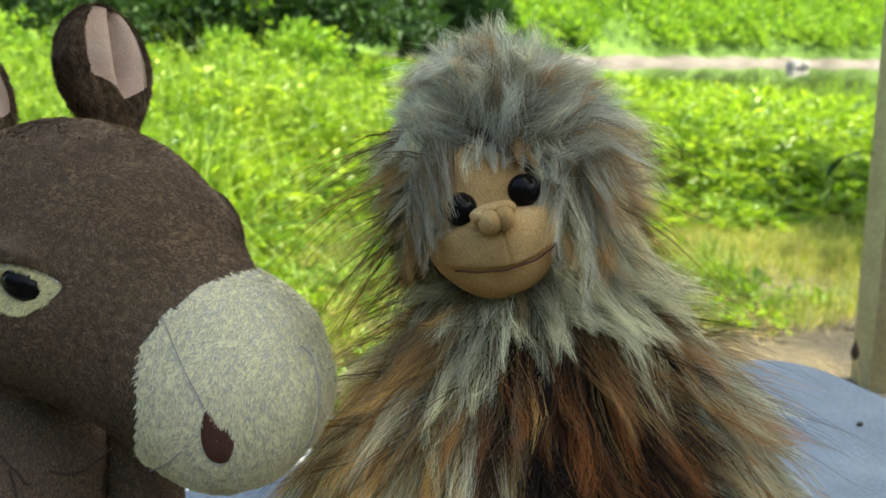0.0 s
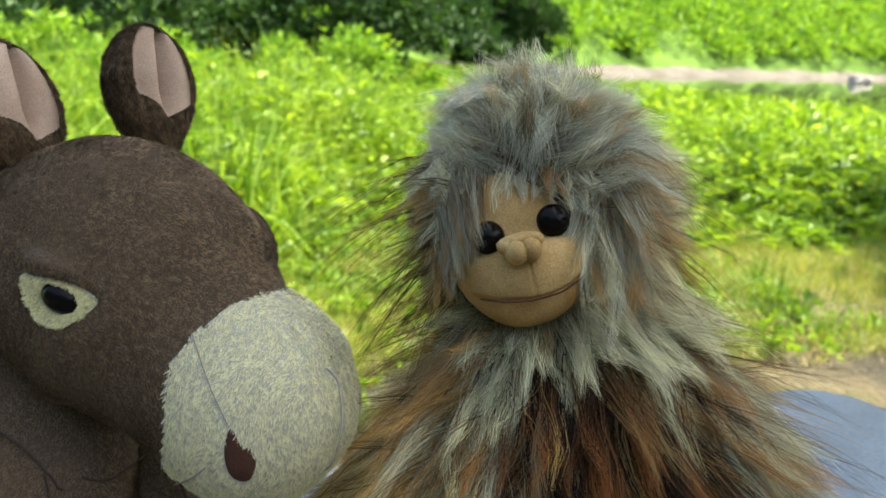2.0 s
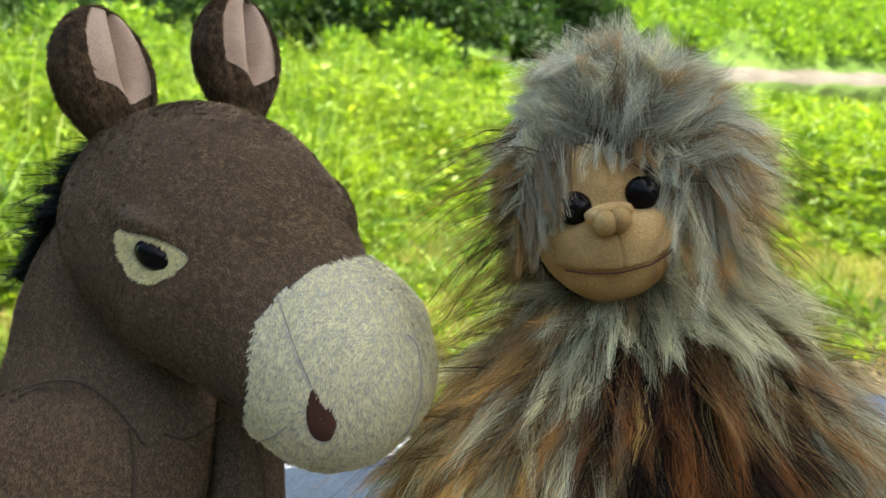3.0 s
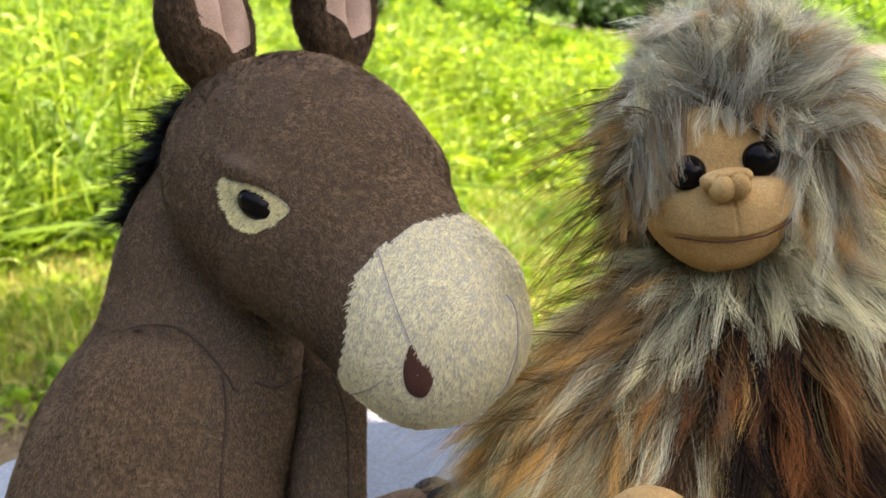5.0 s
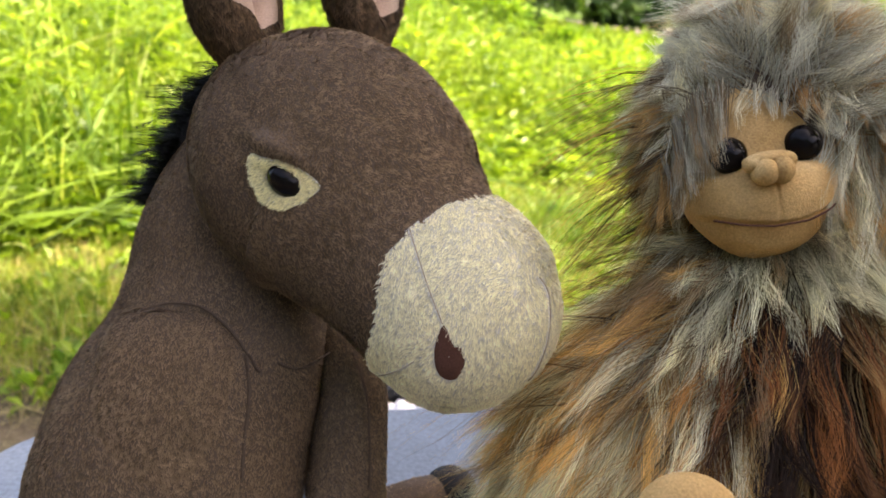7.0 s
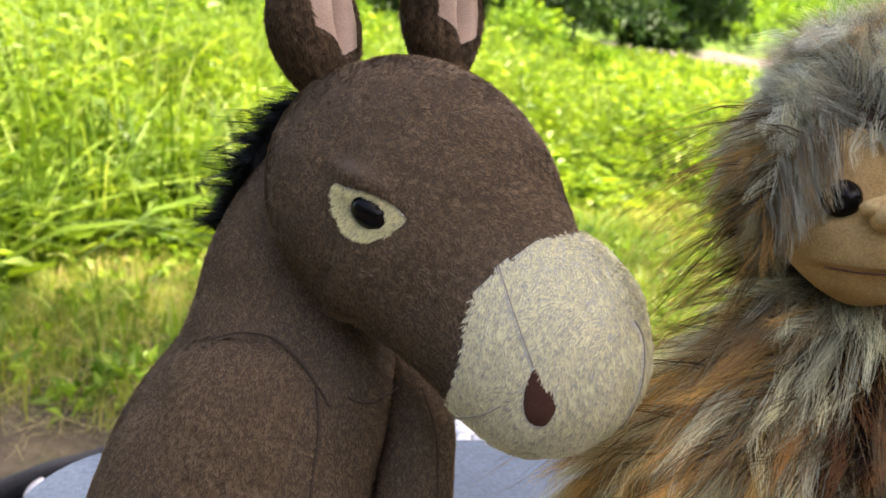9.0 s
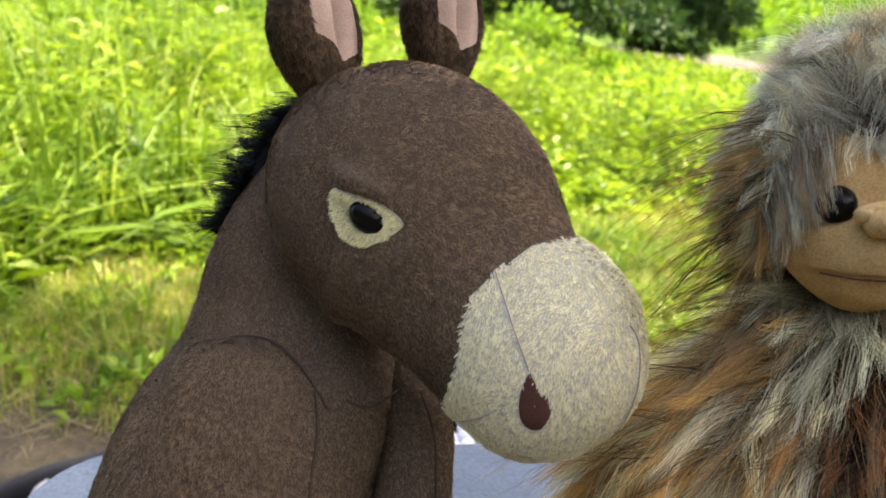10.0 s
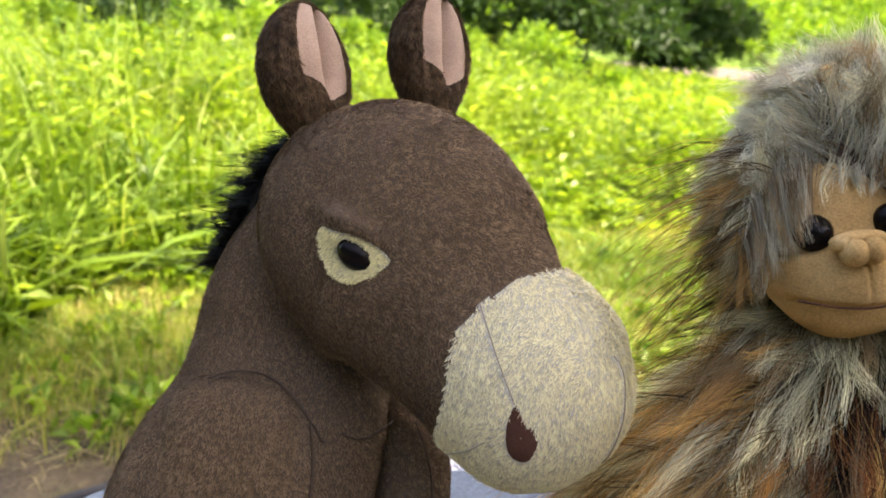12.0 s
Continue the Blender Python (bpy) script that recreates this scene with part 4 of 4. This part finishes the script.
def plush_donkey():
    """A seated plush donkey: brown pile, cream muzzle, upright ears with pink lining, black mane."""
    brown, cream, dark = (0.21, 0.146, 0.11), (0.94, 0.9, 0.78), (0.135, 0.09, 0.066)
    pieces = []
    hv, hn, hq, ring = loft([(-222, 74, 208, 6, 6), (-205, 74, 206, 104, 92), (-150, 72, 198, 186, 150), (-66, 66, 184, 240, 178), (30, 46, 165, 268, 196), (106, -11, 145, 256, 192), (176, -91, 120, 218, 172),
                             (229, -151, 96, 192, 166), (294, -208, 74, 192, 182), (347, -265, 56, 176, 174), (395, -309, 42, 132, 134), (424, -336, 34, 72, 72), (433, -345, 32, 4, 4)], 168, 16)
    mid = hv[hq].mean(1)
    border = np.interp(-mid[:, 1], [22, 42, 80, 118, 175, 240, 300, 345], [372, 276, 226, 186, 170, 164, 148, 140])
    white = np.where(hn[hq[:, 0], 2] < 0.1, (mid[:, 0] > border) & (mid[:, 1] < -20), ring > 7.35)
    # the stuffed muzzle stands a little proud of the cheeks
    puff = np.zeros(len(hv))
    puff[np.unique(hq[white])] = 1.0
    hv = hv + hn * (puff * 5.0)[:, None]
    pieces += [(hv, hq[~white], BROWN_CLOTH, None, True), (hv, hq[white], CREAM_CLOTH, None, True)]
    lid_line = [(-64, 46), (-66, 19), (-59, -6), (-43, -33), (-15, -51), (15, -48), (45, -32), (63, -16), (56, -2), (30, 17), (-5, 31), (-39, 38)]
    nostril = [(277, -240), (290, -262), (306, -277), (312, -299), (303, -326), (286, -333), (269, -322), (262, -296), (265, -265)]
    muzzle_seams = [[(217, -81), (233, -128), (252, -181), (275, -238)], [(436, -162), (454, -193), (454, -262), (436, -322), (421, -341)], [(160, -341), (199, -323), (229, -302)]]
    # brow fold over the lid, pushed out of the head's own skin
    brow = np.exp(-(((hv[:, 0] + 6) * 0.87 - (hv[:, 1] - 48) * 0.5) / 62) ** 2 - (((hv[:, 0] + 6) * 0.5 + (hv[:, 1] - 48) * 0.87) / 19) ** 2) * (hn[:, 2] < 0)
    socket = np.exp(-(hv[:, 0] / 58) ** 2 - ((hv[:, 1] + 4) / 40) ** 2) * (hn[:, 2] < 0)
    hv = hv + hn * (26 * brow - 13 * socket)[:, None]
    pieces[0], pieces[1] = (hv, hq[~white], BROWN_CLOTH, None, True), (hv, hq[white], CREAM_CLOTH, None, True)
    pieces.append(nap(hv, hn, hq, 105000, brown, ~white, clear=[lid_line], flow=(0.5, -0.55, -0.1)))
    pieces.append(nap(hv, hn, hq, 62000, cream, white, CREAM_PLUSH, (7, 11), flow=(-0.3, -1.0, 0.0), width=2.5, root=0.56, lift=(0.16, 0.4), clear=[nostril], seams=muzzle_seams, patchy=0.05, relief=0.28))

    # lid, eye and nostril
    v, n, q = patch_on(hv, lid_line, 5.0)
    pieces += [(v, q, CREAM_CLOTH, None, True), nap(v, n, q, 4200, (0.74, 0.7, 0.5), None, CREAM_PLUSH, (6, 11), flow=(-0.8, -0.7, -0.1), width=2.2, clear=[[(-30, 16), (-30, -4), (-8, -27), (24, -25), (33, -8), (12, 16), (-12, 26)]], patchy=0.05, relief=0.25)]
    w = float(drape(hv, [(2.0, -2.0)])[0])
    v, n, q = ball((2, -2, w + 1), (37, 28, 28), rot("Z", -32), 36, 24)
    pieces.append((v, q, EYE, None, True))
    v, n, q = patch_on(hv, nostril, 5.0)
    pieces.append((v, q, NOSTRIL, None, True))
    for pts in muzzle_seams:
        pieces.append(tube_on(hv, smooth_line(pts), 1.2, THREAD, 0.5))
    v, n, q = ball((300, 92, 245), (40, 78, 62), rot("Z", 20), 28, 18)
    pieces += [(v, q, BROWN_CLOTH, None, True), nap(v, n, q, 5000, brown)]

    # ears
    for base, up, yaw, height, half, thick in (((-108, 232, 178), (-0.2, 0.97, 0.02), 72, 290, 122, 106), ((112, 300, 300), (-0.06, 0.99, 0.02), 62, 285, 116, 96)):
        v, n, q, pink = donkey_ear(base, up, yaw, height, half, thick)
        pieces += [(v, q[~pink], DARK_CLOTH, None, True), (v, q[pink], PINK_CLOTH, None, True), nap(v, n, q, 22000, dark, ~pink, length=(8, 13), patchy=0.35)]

    # neck, trunk, legs and haunch
    trunk = [(-130, 224, 300, 25, 20), (-133, 183, 310, 93, 80), (-150, 117, 320, 130, 110), (-182, 37, 330, 160, 125), (-211, -70, 342, 184, 136), (-220, -171, 352, 203, 144), (-222, -259, 350, 233, 160), (-250, -346, 335, 266, 180), (-278, -432, 330, 285, 200), (-307, -532, 330, 293, 212), (-332, -636, 340, 302, 218), (-346, -747, 368, 301, 210),
             (-330, -850, 388, 280, 160), (-300, -905, 400, 200, 110), (-300, -925, 405, 4, 4)]
    near_leg = [(-278, -236, 234, 24, 8), (-274, -261, 224, 115, 48), (-273, -326, 207, 146, 66), (-280, -427, 192, 154, 74), (-297, -542, 193, 156, 76), (-311, -650, 205, 148, 78), (-315, -760, 225, 138, 80), (-318, -880, 258, 130, 80), (-318, -935, 270, 100, 70), (-318, -960, 272, 6, 6)]
    far_leg = [(2, -250, 390, 16, 12), (22, -314, 385, 52, 50), (51, -364, 375, 72, 62), (72, -434, 368, 77, 72), (67, -529, 366, 84, 76), (60, -660, 368, 90, 78), (66, -800, 380, 86, 80), (70, -920, 395, 80, 70), (70, -948, 398, 4, 4)]
    hind_leg = [(-100, -850, 540, 60, 60), (60, -840, 620, 74, 70), (200, -815, 712, 70, 68), (262, -805, 752, 62, 60)]
    haunch = [(-470, -560, 330, 20, 20), (-500, -620, 330, 90, 90), (-530, -700, 330, 125, 120), (-540, -800, 345, 130, 120), (-530, -880, 360, 110, 90), (-530, -915, 365, 6, 6)]
    seams = [[(-331, -248), (-283, -233), (-218, -238), (-164, -272), (-121, -323), (-91, -369)], [(-119, -332), (-108, -418), (-117, -493), (-121, -579)], [(78, -345), (111, -432), (119, -529), (119, -637)], [(-60, -352), (-20, -368), (30, -345)]]
    under = []
    for sections, count in ((trunk, 95000), (near_leg, 52000), (far_leg, 22000), (hind_leg, 5000), (haunch, 12000)):
        v, n, q, _ = loft(sections, 56, 8, level=sections is not hind_leg)
        under.append(v)
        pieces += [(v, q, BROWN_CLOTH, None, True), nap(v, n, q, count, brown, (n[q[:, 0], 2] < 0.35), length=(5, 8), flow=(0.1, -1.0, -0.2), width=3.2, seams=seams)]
    for pts in seams:
        pieces.append(tube_on(np.concatenate(under), smooth_line(pts), 2.0, DARK_CLOTH, -0.5))
    for v, n, q in (ball((300, -795, 775), (76, 72, 70)), ball((72, -905, 365), (84, 44, 96))):
        pieces.append((v, q, HOOF, None, True))

    # mane
    crest = np.array([[-183, 250, 250], [-232, 208, 280], [-270, 161, 300], [-305, 97, 315], [-341, 32, 325], [-372, -22, 332]])
    m = 300
    t = RNG.random(m)
    P = np.column_stack([np.interp(t * 5, range(6), crest[:, k]) for k in range(3)]) + RNG.normal(size=(m, 3)) * np.array([5, 5, 14])
    N = np.tile(unit(np.array([-0.8, 0.5, -0.1])), (m, 1))
    flow = unit(np.column_stack([RNG.normal(-0.85, 0.2, m), RNG.normal(0.0, 0.35, m), RNG.normal(-0.1, 0.3, m)]))
    length = RNG.uniform(32, 80, m) * np.interp(t, [0, 0.15, 0.5, 1], [0.5, 1, 1, 0.6]) * np.where(RNG.random(m) < 0.16, 2.3, 1.0)
    pieces.append(strands(P, N, flow, length, RNG.uniform(0.1, 0.4, m), np.full(m, 1.5), np.full((m, 3), 0.011), FUR, 14, 7.0, 0.6, 0.2))
    v, n, q, _ = loft([(*p, r, r * 1.6) for p, r in zip(crest + np.array([6, -6, 0]), (8, 15, 16, 14, 10, 4))], 16, 5)
    pieces.append((v, q, HOOF, None, True))
    ob = build("plush_donkey", stood(pieces, (0.898, 0.743, 1.184), (0.963, -0.256, 0.082), (0.01, 0.341, 0.94), (0.269, 0.904, -0.331), 0.00042))
    return tagged(ob, "seated brown plush donkey with cream muzzle, on the table", "stuffed toy")


shaggy_doll()
plush_donkey()

post = tagged(new("post"), "square tan painted timber post beside the table", "post")
post.location = (3.92, 1.815, 0)
post.rotation_euler = (0, radians(-5.5), radians(-28))
part("shaft", box(-0.07, 0.07, -0.07, 0.07, -0.02, 2.62, 0.006), POST, post)

# a tall tree on the sunny side, whose crown shades the table and dapples the clearing
tree = tagged(new("tree"), "tall leafy tree that shades the table and dapples the clearing", "tree")
V, N, q, _ = loft([(7.4, -1.2, -0.1, 0.24, 0.24), (7.3, -1.1, 2.0, 0.18, 0.18), (6.9, -0.9, 4.0, 0.14, 0.14), (6.0, -0.5, 5.8, 0.09, 0.09), (4.9, -0.1, 6.9, 0.03, 0.03)], 12, 4, (1.0, 0.2, 0.1))
build("trunk", [(V, q, BARK, None, True)], tree)
core = np.array([4.6, -0.35, 6.9]) + RNG.normal(size=(95, 3)) * np.array([0.75, 0.5, 0.35])
rim = np.column_stack([RNG.uniform(2.4, 7.4, 230), RNG.uniform(-3.2, 2.0, 230), RNG.uniform(5.9, 7.2, 230)])
c = np.concatenate([core, rim[(rim[:, 0] < 5.3) | (rim[:, 1] < -0.4)]])
p = np.repeat(c, 85, axis=0) + RNG.normal(size=(len(c) * 85, 3)) * np.array([0.24, 0.24, 0.18])
size = RNG.uniform(0.1, 0.19, len(p))
v, f = leaf_set(p, RNG.normal(size=p.shape), size, size * 0.6)
build("crown", [(v, f, LEAVES, None, False)], tree)

# pale boulders on the far bank
for bx, by, br in ((57.5, 43.2, 0.6), (60.5, 44.4, 0.45)):
    bm = bmesh.new()
    bmesh.ops.create_icosphere(bm, subdivisions=3, radius=br)
    for v in bm.verts:
        v.co *= 1 + 0.25 * noise.noise(v.co / br * 1.4 + Vector((bx, 0, 0)))
        v.co.z *= 0.85
    tagged(part("boulder", bm, BOULDER, None), "pale weathered boulder on the far river bank", "boulder", "far boulders").location = (bx, by, -0.2)

# a dark leaf that arches from the post
V, N, q, _ = loft([(3.84, 1.93, 0.955, 0.002, 0.002), (3.75, 1.935, 0.975, 0.003, 0.0015), (3.64, 1.94, 0.962, 0.01, 0.002), (3.6, 1.965, 0.92, 0.013, 0.002), (3.585, 1.974, 0.863, 0.001, 0.001)], 8, 5, (0.6, 0.0, 0.8))
tagged(build("arching_leaf", [(V, q, DARK_LEAVES, None, True)]), "single dark green leaf arching from the timber post", "leaf")

# a bud on a thin stem beside the post
bud = tagged(new("seed_plant"), "single brown bud on a thin dry stem", "plant")
V, N, q, _ = loft([(3.62, 1.72, -0.02, 0.004, 0.004), (3.6, 1.7, 0.12, 0.004, 0.004), (3.57, 1.72, 0.22, 0.003, 0.003)], 6, 3, (1.0, 0, 0))
build("stem", [(V, q, STRAW, None, True)], bud)
V, N, q, _ = loft([(3.57, 1.72, 0.215, 0.004, 0.004), (3.57, 1.72, 0.24, 0.016, 0.016), (3.568, 1.722, 0.27, 0.012, 0.012), (3.566, 1.724, 0.3, 0.001, 0.001)], 10, 4, (1.0, 0, 0))
build("bud", [(V, q, BARK, None, True)], bud)

# a seed husk on the table
speck = tagged(new("dried_seed"), "tiny dried seed husk lying on the table", "seed")
v, n, q = ball((0, 0, 0.0025), (0.007, 0.004, 0.0035), None, 12, 8)
husk = build("husk", [(v, q, BARK, None, True)], speck)
speck.location = (2.085, 0.82, 0.75)

# ---- pebbles ----
bed = tagged(new("pebble_bed"), "bed of rounded white marble pebbles behind the table", "pebbles")
stones = [pebble_mesh(k) for k in range(6)]
count = 0
rest = []
grid = [(x, y) for x in np.arange(0.0, 2.9, 0.043) for y in np.arange(1.93, 2.31, 0.043)]
RNG.shuffle(grid)
grid.sort(key=lambda p: -p[1] if 0.7 < p[0] < 2.1 else 9 - p[1])
for gx, gy in grid:
    gx, gy = gx + RNG.uniform(-0.012, 0.012), gy + RNG.uniform(-0.012, 0.012)
    lim = np.interp(gx, line[:, 0], line[:, 1]) - 0.02
    if gy > lim:
        continue
    r = RNG.uniform(0.019, 0.031)
    m = Matrix.LocRotScale((gx, gy, 0.012 + RNG.uniform(0.0, 0.03)), Euler(RNG.uniform(-0.6, 0.6, 3) + np.array([0, 0, RNG.uniform(0, 6)])), (r * RNG.uniform(1, 1.35), r, r * RNG.uniform(0.9, 1.2)))
    if count < 300:
        ob = new("pebble", stones[count % 6])
        ob.parent, ob.matrix_basis = bed, m
        count += 1
    else:
        rest.append((m, stones[len(rest) % 6]))
stray = new("pebble", stones[1])
stray.parent, stray.matrix_basis = bed, Matrix.LocRotScale((1.70, 2.315, 0.1), None, (0.024, 0.02, 0.017))
vs, fs, o = [], [], 0
for m, me in rest:
    vs.append(np.array([m @ v.co for v in me.vertices]))
    fs.append(np.array([p.vertices[:] for p in me.polygons]) + o)
    o += len(me.vertices)
if vs:
    more = build("pebbles", [(np.concatenate(vs), np.concatenate(fs), PEBBLE, None, True)], bed)
    tagged(more, kind="stuff")
